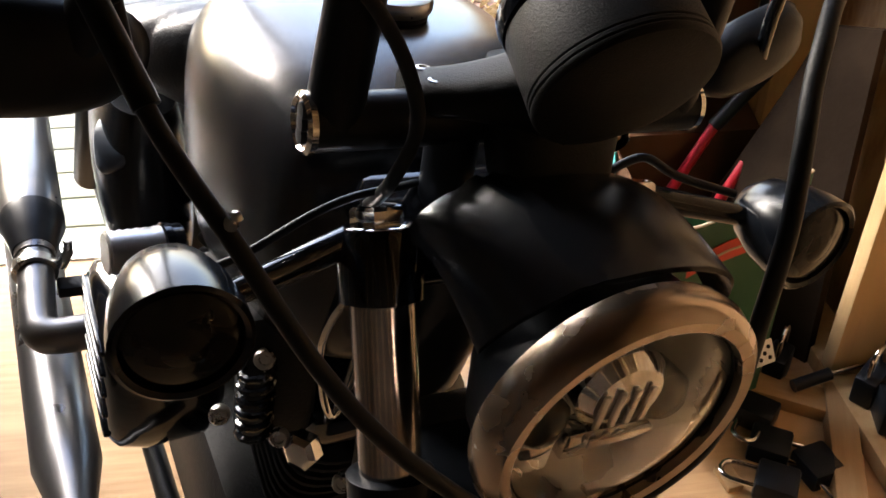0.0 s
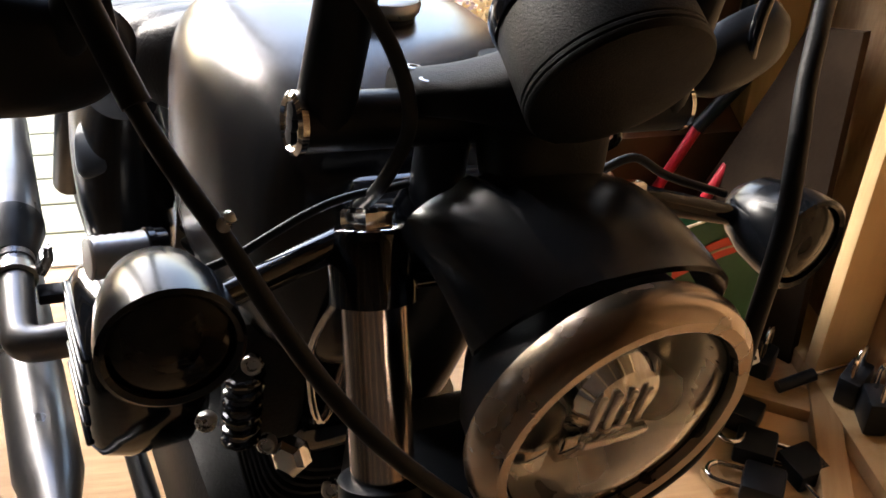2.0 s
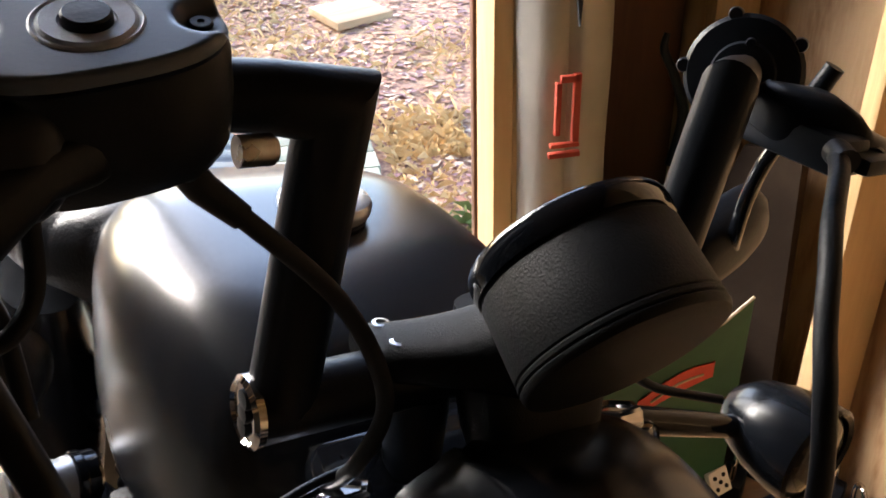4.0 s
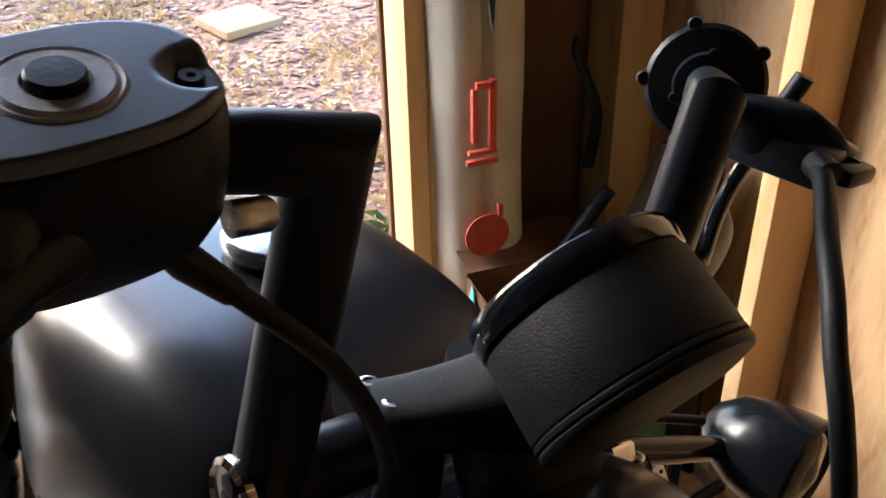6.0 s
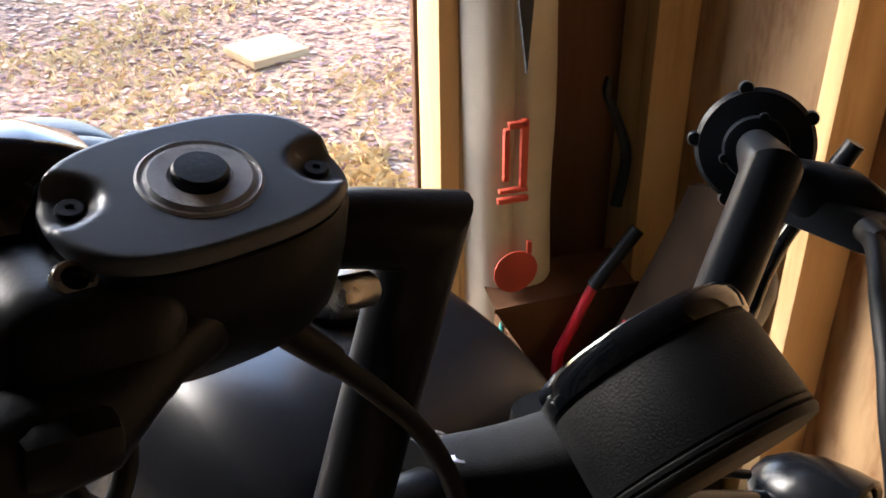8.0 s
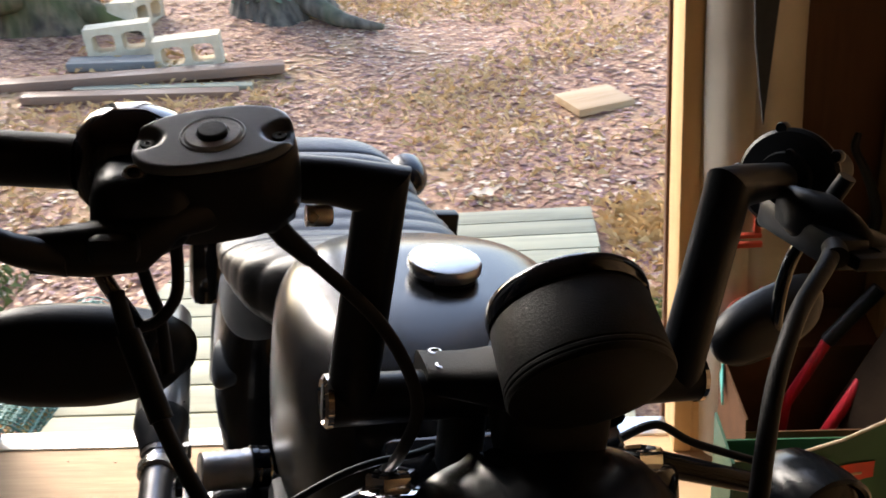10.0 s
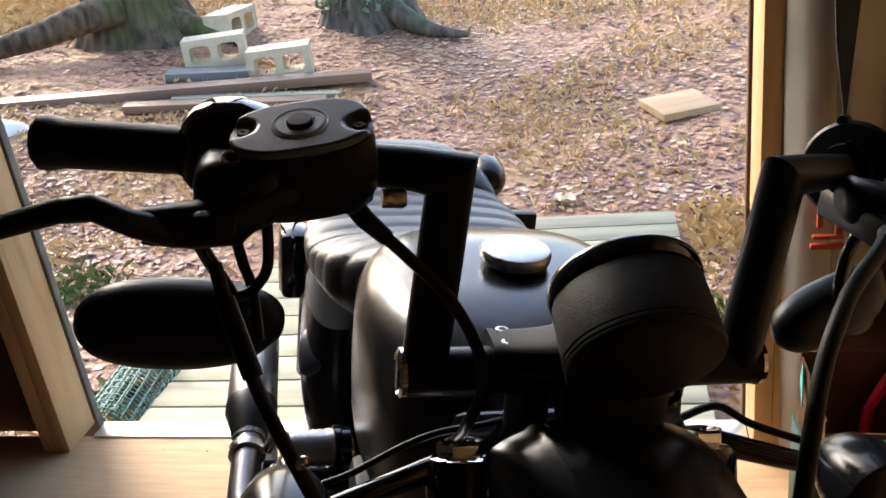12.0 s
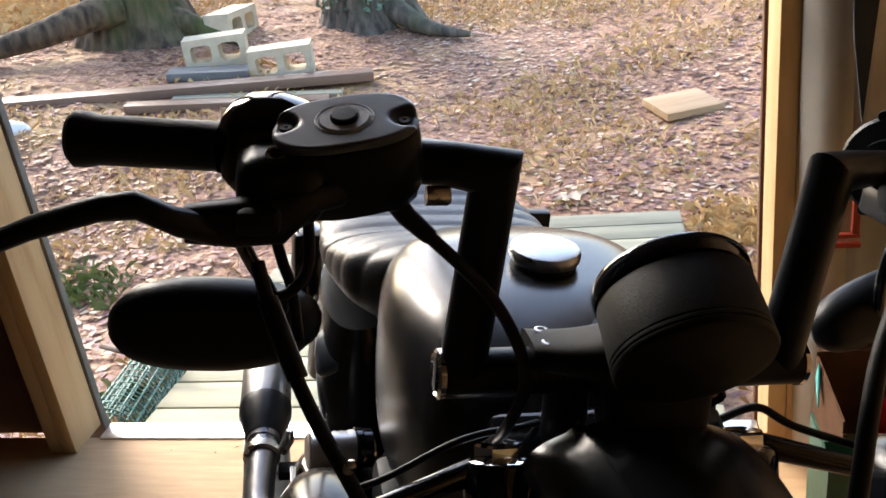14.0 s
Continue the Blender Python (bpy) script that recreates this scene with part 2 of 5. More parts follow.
STRAW = material("dry_grass", (0.62, 0.43, 0.19), 0.7, 0.0, (0.50, 0.33, 0.14), 30)
GRASS = material("green_grass", (0.11, 0.15, 0.04), 0.6, 0.0, (0.14, 0.17, 0.05), 30)
IVY = material("ivy_leaf", (0.10, 0.16, 0.09), 0.45, 0.0, (0.15, 0.2, 0.13), 30)


# ---- mesh helpers ----
def finish(bm, sharp=38):
    bmesh.ops.recalc_face_normals(bm, faces=bm.faces)
    for f in bm.faces:
        f.smooth = True
    for e in bm.edges:
        if len(e.link_faces) == 2 and e.calc_face_angle(0) > radians(sharp):
            e.smooth = False


def part(name, bm, mat, parent=None, label="", sharp=38):
    finish(bm, sharp)
    me = bpy.data.meshes.new(name)
    bm.to_mesh(me)
    bm.free()
    for q in mat if isinstance(mat, (list, tuple)) else [mat]:
        me.materials.append(q)
    ob = new(name, me)
    ob.parent = parent
    if label:
        tagged(ob, label)
    return ob


def thing(name, label, category, m=None, group="", kind=""):
    ob = new(name)
    ob.empty_display_size = 0.1
    ob.matrix_world = m or Matrix()
    return tagged(ob, label, category, group, kind)


def box(x0, y0, z0, x1, y1, z1, bevel=0.0, m=None, bm=None, seg=2):
    bm = bm or bmesh.new()
    c = Vector(((x0 + x1) / 2, (y0 + y1) / 2, (z0 + z1) / 2))
    r = bmesh.ops.create_cube(bm, size=1, matrix=Matrix.Translation(c) @ Matrix.Diagonal((x1 - x0, y1 - y0, z1 - z0, 1)))
    if bevel:
        es = list({e for v in r["verts"] for e in v.link_edges})
        out = bmesh.ops.bevel(bm, geom=es, offset=bevel, segments=seg, affect="EDGES", profile=0.5)
    if m:
        bmesh.ops.transform(bm, matrix=m, verts=bm.verts)
    return bm


def loft(rings, bm=None, caps=True):
    bm = bm or bmesh.new()
    vs = [[bm.verts.new(p) for p in r] for r in rings]
    n = len(vs[0])
    for a, b in zip(vs, vs[1:]):
        for i in range(n):
            bm.faces.new((a[i], a[(i + 1) % n], b[(i + 1) % n], b[i]))
    if caps:
        bm.faces.new(vs[0][::-1])
        bm.faces.new(vs[-1])
    return bm


def smooth_path(pts, n=8):
    """Points on a smooth curve through pts."""
    pts = [Vector(p) for p in pts]
    if len(pts) < 3:
        return pts
    out = []
    for i in range(len(pts) - 1):
        p0, p1, p2, p3 = pts[max(i - 1, 0)], pts[i], pts[i + 1], pts[min(i + 2, len(pts) - 1)]
        for j in range(n):
            t = j / n
            out.append(0.5 * (2 * p1 + (p2 - p0) * t + (2 * p0 - 5 * p1 + 4 * p2 - p3) * t * t + (3 * p1 - p0 - 3 * p2 + p3) * t ** 3))
    return out + [pts[-1]]


def tube(pts, r, n=12, bm=None, curve=0):
    """A round bar along pts; r is a number or one radius for each point."""
    pts = [Vector(p) for p in pts]
    if curve:
        if not isinstance(r, (int, float)):
            rr = [Vector((q, 0, 0)) for q in r]
            r = [q.x for q in smooth_path(rr, curve)]
        pts = smooth_path(pts, curve)
    rs = [r] * len(pts) if isinstance(r, (int, float)) else r
    rings, side = [], None
    for i, p in enumerate(pts):
        after = (pts[min(i + 1, len(pts) - 1)] - pts[max(min(i, len(pts) - 2), 0)]).normalized()
        d = (p - pts[i - 1]).normalized() if i else after
        cut = (d + after).normalized()
        if side is None:
            side = d.orthogonal().normalized()
        side = (side - d * side.dot(d)).normalized()
        up = d.cross(side)
        ring = [rs[i] * (math.cos(a) * side + math.sin(a) * up) for a in (2 * math.pi * k / n for k in range(n))]
        rings.append([p + q - d * (q.dot(cut) / max(d.dot(cut), 0.3)) for q in ring])
        side = side - d * (side.dot(cut) / max(d.dot(cut), 0.3))
    return loft(rings, bm)


def lathe(profile, m=None, n=32, bm=None):
    """Turns (radius, height) pairs round z."""
    rings = [[Vector((max(r, 1e-4) * math.cos(a), max(r, 1e-4) * math.sin(a), h)) for a in (2 * math.pi * k / n for k in range(n))] for r, h in profile]
    if m:
        rings = [[m @ p for p in r] for r in rings]
    return loft(rings, bm, caps=tuple(profile[0]) != tuple(profile[-1]))


def aim(p, d):
    """A pose at p with its z axis along d."""
    return Matrix.Translation(p) @ Vector(d).to_track_quat("Z", "Y").to_matrix().to_4x4()


def oval(c, u, v, a, b, p=2.0, n=40):
    """A rounded-rectangle ring round c in the plane of u and v."""
    c, u, v = Vector(c), Vector(u), Vector(v)
    out = []
    for k in range(n):
        t = 2 * math.pi * k / n
        ct, st = math.cos(t), math.sin(t)
        out.append(c + u * a * math.copysign(abs(ct) ** (2 / p), ct) + v * b * math.copysign(abs(st) ** (2 / p), st))
    return out


X, Y, Z = Vector((1, 0, 0)), Vector((0, 1, 0)), Vector((0, 0, 1))


# ---- the shed ----
def ground_z(x, y):
    def step(a, b, v):
        t = min(max((v - a) / (b - a), 0), 1)
        return t * t * (3 - 2 * t)
    far = min(max(y - 3.7, 0), 6)
    left = min(max(-x - 0.3, 0), 4)
    base = -0.17 + 0.1 * far + 0.13 * left * step(2.6, 4.8, y)
    inside = step(-3, -2.2, y) * (1 - step(1.9, 2.2, y))
    return base * (1 - inside) - 0.3 * inside


tagged(part("floor", box(-1.36, -0.9, -0.03, 1.36, 2.07, 0.0), FLOOR), "worn tan plywood shed floor with scuffs and dirt", "floor", kind="structure")
tagged(part("threshold", box(-0.83, 2.062, -0.02, 0.86, 2.13, 0.006, 0.003), ALU), "bright aluminium threshold strip across the doorway", "threshold", kind="structure")
tagged(part("wall_west", box(-1.40, -0.9, 0, -1.36, 2.11, 2.6), UNSEEN_BOARD), "unseen shed wall, kept dark to cut bounced light", "wall", kind="structure")
tagged(part("wall_east", box(1.36, -0.9, 0, 1.40, 2.11, 2.6), PLY), "bare plywood shed wall with knots and grain", "wall", kind="structure")
tagged(part("wall_south", box(-1.40, -0.94, 0, 1.40, -0.9, 2.6), UNSEEN_BOARD), "unseen shed wall, kept dark to cut bounced light", "wall", kind="structure")
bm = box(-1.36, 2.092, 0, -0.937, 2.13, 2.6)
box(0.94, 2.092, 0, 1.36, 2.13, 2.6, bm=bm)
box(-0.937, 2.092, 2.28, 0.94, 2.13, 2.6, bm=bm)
tagged(part("wall_north", bm, PLY_DARK), "dark brown plywood wall beside the doorway, corner shade in its colour", "wall", kind="structure")
tagged(part("ceiling", box(-1.42, -0.96, 2.6, 1.42, 2.15, 2.65), UNSEEN_BOARD), "unseen shed ceiling, kept dark to cut bounced light", "ceiling", kind="structure")


def stud(x0, y0, x1, y1, z0=0.04, z1=2.6, name="stud"):
    return tagged(part(name, box(x0, y0, z0, x1, y1, z1, 0.003), PINE), "rough pale pine framing stud against the plywood", "stud", "shed studs", "structure")


for sx in (-1, 1):
    a, b = (0.862, 0.900) if sx > 0 else (-0.900, -0.862)
    tagged(part("door_jamb", box(a, 2.0, 0.0, b, 2.13, 2.24, 0.003), PINE), "pale pine door jamb stud beside the opening", "door jamb", "door jambs", "structure")
    a, b = (0.9005, 0.9385) if sx > 0 else (-0.9385, -0.9005)
    tagged(part("door_jamb", box(a, 2.0, 0.0, b, 2.0895, 2.6, 0.003), PINE), "pine stud doubled behind the door jamb", "door jamb", "door jambs", "structure")
tagged(part("door_header", box(-0.90, 2.0, 2.242, 0.90, 2.0895, 2.33, 0.003), PINE), "pine header over the doorway", "header", kind="structure")
tagged(part("door_trim", box(0.855, 2.132, -0.05, 0.94, 2.155, 2.28, 0.002), PLY_DARK), "weathered outer trim board of the doorway", "trim", kind="structure")
tagged(part("door_trim", box(-0.94, 2.132, -0.05, -0.855, 2.155, 2.28, 0.002), GREYBOARD), "grey outer trim board of the doorway", "trim", kind="structure")
tagged(part("door_edge", box(-0.985, 2.16, -0.08, -0.945, 2.205, 1.98, 0.003), PINE), "edge of the shed door folded open outside", "door", kind="structure")
stud(1.271, 1.486, 1.359, 1.524)
stud(1.271, 0.88, 1.359, 0.918)
stud(1.271, 0.27, 1.359, 0.308)
stud(1.271, -0.34, 1.359, -0.302)
stud(1.271, 1.965, 1.359, 2.003)
stud(1.271, 2.005, 1.309, 2.09)
for y in (1.96, 1.45, 0.85, 0.25, -0.35):
    stud(-1.359, y, -1.271, y + 0.038)
for x in (-0.9, -0.3, 0.3, 0.9):
    stud(x, -0.899, x + 0.038, -0.811)
tagged(part("sole_plate", box(1.271, -0.8, 0.001, 1.359, 1.963, 0.039, 0.003), PINE), "pine sole plate along the wall foot", "sole plate", kind="structure")
tagged(part("sole_plate", box(0.94, 2.0, 0.001, 1.27, 2.0895, 0.039, 0.003), PINE), "pine sole plate along the wall foot", "sole plate", kind="structure")
tagged(part("sole_plate", box(-1.359, -0.8, 0.001, -1.271, 1.955, 0.039, 0.003), PINE), "pine sole plate along the wall foot", "sole plate", kind="structure")

# ---- outdoors ----
xs = np.concatenate([-np.geomspace(7, 300, 12)[::-1], np.linspace(-6.6, 5, 120), np.geomspace(5.4, 300, 12)])
ys = np.concatenate([-np.geomspace(7, 300, 10)[::-1], np.linspace(-6, 2, 10), np.linspace(2.1, 11, 95), np.geomspace(11.4, 300, 14)])
verts, faces = [], []
for y in ys:
    for x in xs:
        near = 2.1 < y < 12 and -7 < x < 5.5
        h = 0.03 * noise.noise((x * 1.3, y * 1.3, 0)) + 0.018 * noise.noise((x * 6, y * 6, 3)) if near and y > 2.6 else 0
        verts.append((x, y, ground_z(x, y) + h))
nx = len(xs)
for j in range(len(ys) - 1):
    for i in range(nx - 1):
        faces.append((j * nx + i, j * nx + i + 1, (j + 1) * nx + i + 1, (j + 1) * nx + i))
me = bpy.data.meshes.new("ground")
me.from_pydata(verts, [], faces)
me.shade_smooth()
me.materials.append(SOIL)
tagged(new("ground", me), "damp earth covered in fallen leaves and dry grass", "ground", kind="structure")

ramp = thing("ramp", "weathered wooden ramp of grey-green planks", "ramp", pose(0, 2.135, -0.045, -3.0))
for i in range(11):
    part("plank", box(-0.79 + random.uniform(-0.006, 0.006), i * 0.148 + 0.003, -0.03, 0.80 + random.uniform(-0.006, 0.006), i * 0.148 + 0.143, 0.0, 0.004), DECK, ramp)
for x in (-0.7, 0.0, 0.72):
    part("joist", box(x - 0.02, 0.01, -0.1, x + 0.02, 1.66, -0.031), DECK, ramp)


# ---- the motorcycle: x to its left, y to its rear, z up ----
bike = thing("motorcycle", "black cruiser motorcycle leaning on its side stand inside the shed", "motorcycle",
             pose(0.396, 0.8055, 0, 0, 0, 20) @ pose(0, 0, 0, 0, 11, 0))


def p_(name, bm, mat, label="", parent=bike, sharp=38):
    return part(name, bm, mat, parent, label, sharp)


def curve_at(keys, v):
    """A smooth curve through (place, value) pairs that never overshoots."""
    slopes = [(q - p) / (b - a) for (a, p), (b, q) in zip(keys, keys[1:])]
    tangents = [slopes[0]] + [2 * m * n / (m + n) if m * n > 0 else 0.0 for m, n in zip(slopes, slopes[1:])] + [slopes[-1]]
    for i, ((a, p), (b, q)) in enumerate(zip(keys, keys[1:])):
        if v <= b:
            h, t = b - a, max((v - a) / (b - a), 0)
            return p * (1 + 2 * t) * (1 - t) ** 2 + h * tangents[i] * t * (1 - t) ** 2 + q * t * t * (3 - 2 * t) + h * tangents[i + 1] * t * t * (t - 1)
    return keys[-1][1]


# fuel tank
WIDTH = [(0.05, 0.07), (0.058, 0.098), (0.075, 0.121), (0.11, 0.139), (0.18, 0.152), (0.26, 0.158), (0.34, 0.15), (0.42, 0.118), (0.49, 0.078), (0.55, 0.04)]
TOP = [(0.05, 0.875), (0.058, 0.896), (0.075, 0.918), (0.11, 0.940), (0.2, 0.956), (0.3, 0.958), (0.42, 0.93), (0.52, 0.87), (0.58, 0.80)]
LOW = [(0.05, 0.76), (0.058, 0.74), (0.075, 0.722), (0.12, 0.705), (0.25, 0.685), (0.4, 0.69), (0.52, 0.715), (0.58, 0.75)]
rings = []
for k in range(61):
    y = 0.05 + 0.50 * (k / 60) ** 1.5
    w, t, l = curve_at(WIDTH, y), curve_at(TOP, y), curve_at(LOW, y)
    ring = oval((0, y, (t + l) / 2), X, Z, w, (t - l) / 2, 4.0, 64)
    rings.append([Vector((q.x * (1 - 0.03 * max(0, (0.80 - q.z) / 0.1)), q.y, q.z)) for q in ring])
tank = p_("fuel_tank", loft(rings), TANK, "satin black fuel tank with broad soft highlights", sharp=60)
capm = aim((0.002, 0.246, 0.956), (0, -0.03, 1))
gas = p_("fuel_cap", lathe([(0.027, -0.01), (0.027, 0.004), (0.0345, 0.006), (0.0362, 0.009), (0.0365, 0.015), (0.0345, 0.0185), (0.031, 0.0195), (0.018, 0.0207), (0, 0.0212)], capm, 48), CAPMETAL, "round satin metal fuel cap", tank)
p_("cap_skirt", lathe([(0.0325, -0.004), (0.0335, 0.001), (0.0335, 0.0055), (0.030, 0.0058)], capm, 40), BLACK, "black rubber skirt under the cap", gas)

# seat: front saddle with cross ribs and a raised rear pad
SEAT_TOP = [(0.46, 0.835), (0.50, 0.86), (0.58, 0.848), (0.74, 0.805), (0.90, 0.81), (0.98, 0.845), (1.06, 0.852), (1.12, 0.828), (1.15, 0.77)]
SEAT_HALF = [(0.46, 0.08), (0.52, 0.125), (0.60, 0.168), (0.74, 0.185), (0.92, 0.165), (1.06, 0.125), (1.12, 0.095), (1.15, 0.06)]
rings = []
for k in range(139):
    y = 0.46 + 0.69 * k / 138
    top, w, low = curve_at(SEAT_TOP, y), curve_at(SEAT_HALF, y), 0.73
    pitch = 0.046 if y < 0.92 else 0.08
    rib = 0.007 * abs(math.sin((y - 0.46 if y < 0.92 else y - 0.92) / pitch * math.pi)) ** 0.4
    ring = oval((0, y, (top + low) / 2), X, Z, w, (top - low) / 2, 3.0, 48)
    rings.append([q + Vector((math.copysign(1, q.x) * abs(q.x / w) * 0.5, 0, max(0, (q.z - low) / (top - low)))) * rib for q in ring])
p_("seat", loft(rings), VINYL, "black ribbed tuck-and-roll vinyl seat", sharp=70)

# rear fender, wheel and lamps
def wheel(y, r, wtyre, name):
    w = p_(name, lathe([(r - 0.10, -wtyre * 0.35), (r - 0.05, -wtyre * 0.5), (r - 0.015, -wtyre * 0.42), (r, -wtyre * 0.15), (r, wtyre * 0.15), (r - 0.015, wtyre * 0.42), (r - 0.05, wtyre * 0.5), (r - 0.10, wtyre * 0.35), (r - 0.10, -wtyre * 0.35)],
                       Matrix.Translation((0, y, r)) @ Euler((0, radians(90), 0)).to_matrix().to_4x4(), 48), TYRE, "black tyre on a spoked black wheel")
    p_("rim", lathe([(r - 0.115, -wtyre * 0.36), (r - 0.095, -wtyre * 0.4), (r - 0.095, wtyre * 0.4), (r - 0.115, wtyre * 0.36), (r - 0.115, -wtyre * 0.36)],
                    Matrix.Translation((0, y, r)) @ Euler((0, radians(90), 0)).to_matrix().to_4x4(), 48), GLOSS, parent=w)
    p_("hub", lathe([(0.03, -0.07), (0.04, -0.06), (0.04, 0.06), (0.03, 0.07)], Matrix.Translation((0, y, r)) @ Euler((0, radians(90), 0)).to_matrix().to_4x4(), 20), BLACK, parent=w)
    for k in range(9):
        a = 2 * math.pi * k / 9
        p_("spoke", tube([(0, y + 0.035 * math.cos(a), r + 0.035 * math.sin(a)), (0, y + (r - 0.11) * math.cos(a), r + (r - 0.11) * math.sin(a))], 0.009, 8), BLACK, parent=w)
    return w


wheel(-0.36, 0.32, 0.11, "front_wheel")
wheel(1.16, 0.315, 0.15, "rear_wheel")


def fender(yc, zc, r, half, a0, a1, n=22):
    rings = []
    for k in range(n):
        a = radians(a0 + (a1 - a0) * k / (n - 1))
        c, d = Vector((0, yc + r * math.cos(a), zc + r * math.sin(a))), Vector((0, math.cos(a), math.sin(a)))
        out = [c + X * half * q + d * (0.02 * (1 - q ** 4) - 0.045 * abs(q) ** 6) for q in np.linspace(-1, 1, 13)]
        rings.append(out + [p - d * 0.006 for p in out[::-1]])
    return loft(rings)


p_("rear_fender", fender(1.16, 0.36, 0.42, 0.095, 130, -5), TANK, "satin black rear fender", sharp=60)
p_("front_fender", fender(-0.36, 0.32, 0.335, 0.075, 175, 40), TANK, "satin black front fender", sharp=60)

# fork, triple clamp and steering
RAKE = Vector((0, -0.42, -0.92)).normalized()


def fork_point(sx, s):
    return Vector((sx * 0.100, 0.0, 0.903)) + RAKE * s


for sx in (-1, 1):
    p_("fork_tube", tube([fork_point(sx, 0.01), fork_point(sx, 0.40)], 0.0215, 28), FORK, "brushed chrome fork tube")
    p_("fork_slider", tube([fork_point(sx, 0.34), fork_point(sx, 0.36), fork_point(sx, 0.68)], [0.026, 0.029, 0.029], 24), BLACK)
    p_("fork_boot", tube([fork_point(sx, 0.27 + 0.008 * k) for k in range(10)], [0.030 if k % 2 else 0.024 for k in range(10)], 24), RUBBER)
    m = aim(fork_point(sx, 0.004), -RAKE)
    cap = p_("fork_cap", lathe([(0.024, -0.002), (0.025, 0.004), (0.021, 0.006)], m, 32), CHROME, "chrome fork cap")
    p_("cap_nut", lathe([(0.019, 0.004), (0.0195, 0.0055), (0.0195, 0.0145), (0.0175, 0.0165), (0.014, 0.017), (0.0125, 0.0145), (0.004, 0.0145)], m, 6), CHROME, "chrome hex nut", cap, sharp=20)
bm = bmesh.new()
for sx in (-1, 1):
    m = aim(fork_point(sx, 0.0), -RAKE)
    lathe([(0.022, -0.05), (0.028, -0.048), (0.0285, -0.006), (0.026, -0.001)], m, 28, bm)
mtop = Matrix.Translation((0, 0.01, 0.885)) @ Euler((radians(24), 0, 0)).to_matrix().to_4x4()
box(-0.1, -0.035, -0.018, 0.1, 0.045, 0.016, 0.01, None, bm)
bmesh.ops.transform(bm, matrix=mtop, verts=[v for v in bm.verts if abs(v.co.z) < 0.05 and v.co.z < 0.5])
p_("upper_triple_clamp", bm, GLOSS, "gloss black upper fork clamp")
bm = bmesh.new()
for sx in (-1, 1):
    lathe([(0.024, -0.025), (0.030, -0.023), (0.030, 0.023), (0.024, 0.025)], aim(fork_point(sx, 0.19), -RAKE), 28, bm)
p_("lower_triple_clamp", box(-0.09, -0.11, 0.715, 0.09, -0.03, 0.75, 0.01, None, bm), BLACK)
# Added block that keeps the gap between the fork legs dark.
p_("voltage_regulator", box(-0.075, -0.015, 0.56, 0.075, 0.05, 0.70, 0.012), ENGINE, "black finned block added to fill the dark gap between the fork legs")
for k in range(6):
    p_("regulator_fin", box(-0.07, -0.022, 0.575 + 0.02 * k, 0.07, -0.0155, 0.583 + 0.02 * k, 0.001), ENGINE)
p_("steering_head", tube([(0, 0.02, 0.9), (0, 0.085, 0.70)], 0.035, 24), BLACK)
p_("frame_downtube", tube([(0, 0.075, 0.74), (0, 0.13, 0.5), (0, 0.16, 0.24)], 0.02, 14, curve=6), BLACK)
for sx in (-1, 1):
    p_("frame_rail", tube([(sx * 0.03, 0.16, 0.30), (sx * 0.13, 0.3, 0.17), (sx * 0.14, 0.9, 0.17), (sx * 0.12, 1.05, 0.3), (sx * 0.12, 0.95, 0.62)], 0.016, 12, curve=6), BLACK)
    p_("shock_absorber", tube([(sx * 0.16, 0.92, 0.62), (sx * 0.16, 1.08, 0.36)], 0.028, 16), BLACK)
    p_("swingarm", tube([(sx * 0.12, 0.66, 0.30), (sx * 0.13, 1.16, 0.315)], 0.022, 12), BLACK)
p_("frame_backbone", tube([(0, 0.06, 0.80), (0, 0.5, 0.69), (0, 0.95, 0.63)], 0.025, 14), BLACK)
p_("side_stand", tube([(0.13, 0.36, 0.19), (0.20, 0.33, 0.08), (0.285, 0.31, -0.048)], 0.012, 10), BLACK)

# headlight
HL, HD = Vector((0.0, -0.147, 0.850)), Vector((0, -1, -0.10)).normalized()
hm = aim(HL, HD)
lamp = p_("headlight", lathe([(0.03, -0.085), (0.062, -0.070), (0.080, -0.04), (0.0845, -0.008), (0.080, -0.008), (0.076, -0.038), (0.05, -0.066)], hm, 48), BLACK, "round headlight in a black bucket with a satin ring")
p_("headlight_ring", lathe([(0.0855, -0.012), (0.0925, -0.010), (0.095, 0.0), (0.0925, 0.012), (0.086, 0.018), (0.0785, 0.017), (0.0765, 0.010), (0.0775, 0.0), (0.0855, -0.012)], hm, 64), BEZEL, "satin trim ring tinted warm for reflected wood", lamp)
p_("headlight_gasket", lathe([(0.0768, 0.009), (0.0768, 0.0118), (0.0756, 0.0122), (0.0756, 0.008), (0.0768, 0.009)], hm, 48), RUBBER, "", lamp)
p_("headlight_lens", lathe([(0.0758, 0.010), (0.06, 0.0175), (0.035, 0.023), (0, 0.025), (0, 0.022), (0.035, 0.020), (0.06, 0.0145), (0.0756, 0.007), (0.0758, 0.010)], hm, 48), GLASS, "clear curved glass lens", lamp).visible_shadow = False
p_("reflector", lathe([(0.0754, 0.0065), (0.072, -0.012), (0.055, -0.038), (0.035, -0.052), (0.0, -0.056), (0.0, -0.058), (0.037, -0.054), (0.058, -0.039), (0.0745, -0.012), (0.0764, 0.0065), (0.0754, 0.0065)], hm, 48), REFLECTOR, "bright reflector bowl", lamp)
p_("bulb_shield", lathe([(0.026, -0.04), (0.031, -0.02), (0.031, -0.006), (0.024, 0.002), (0, 0.004), (0, -0.04)], hm @ Matrix.Translation((0.004, 0.012, 0)), 32), CHROME, "chrome projector lens", lamp)
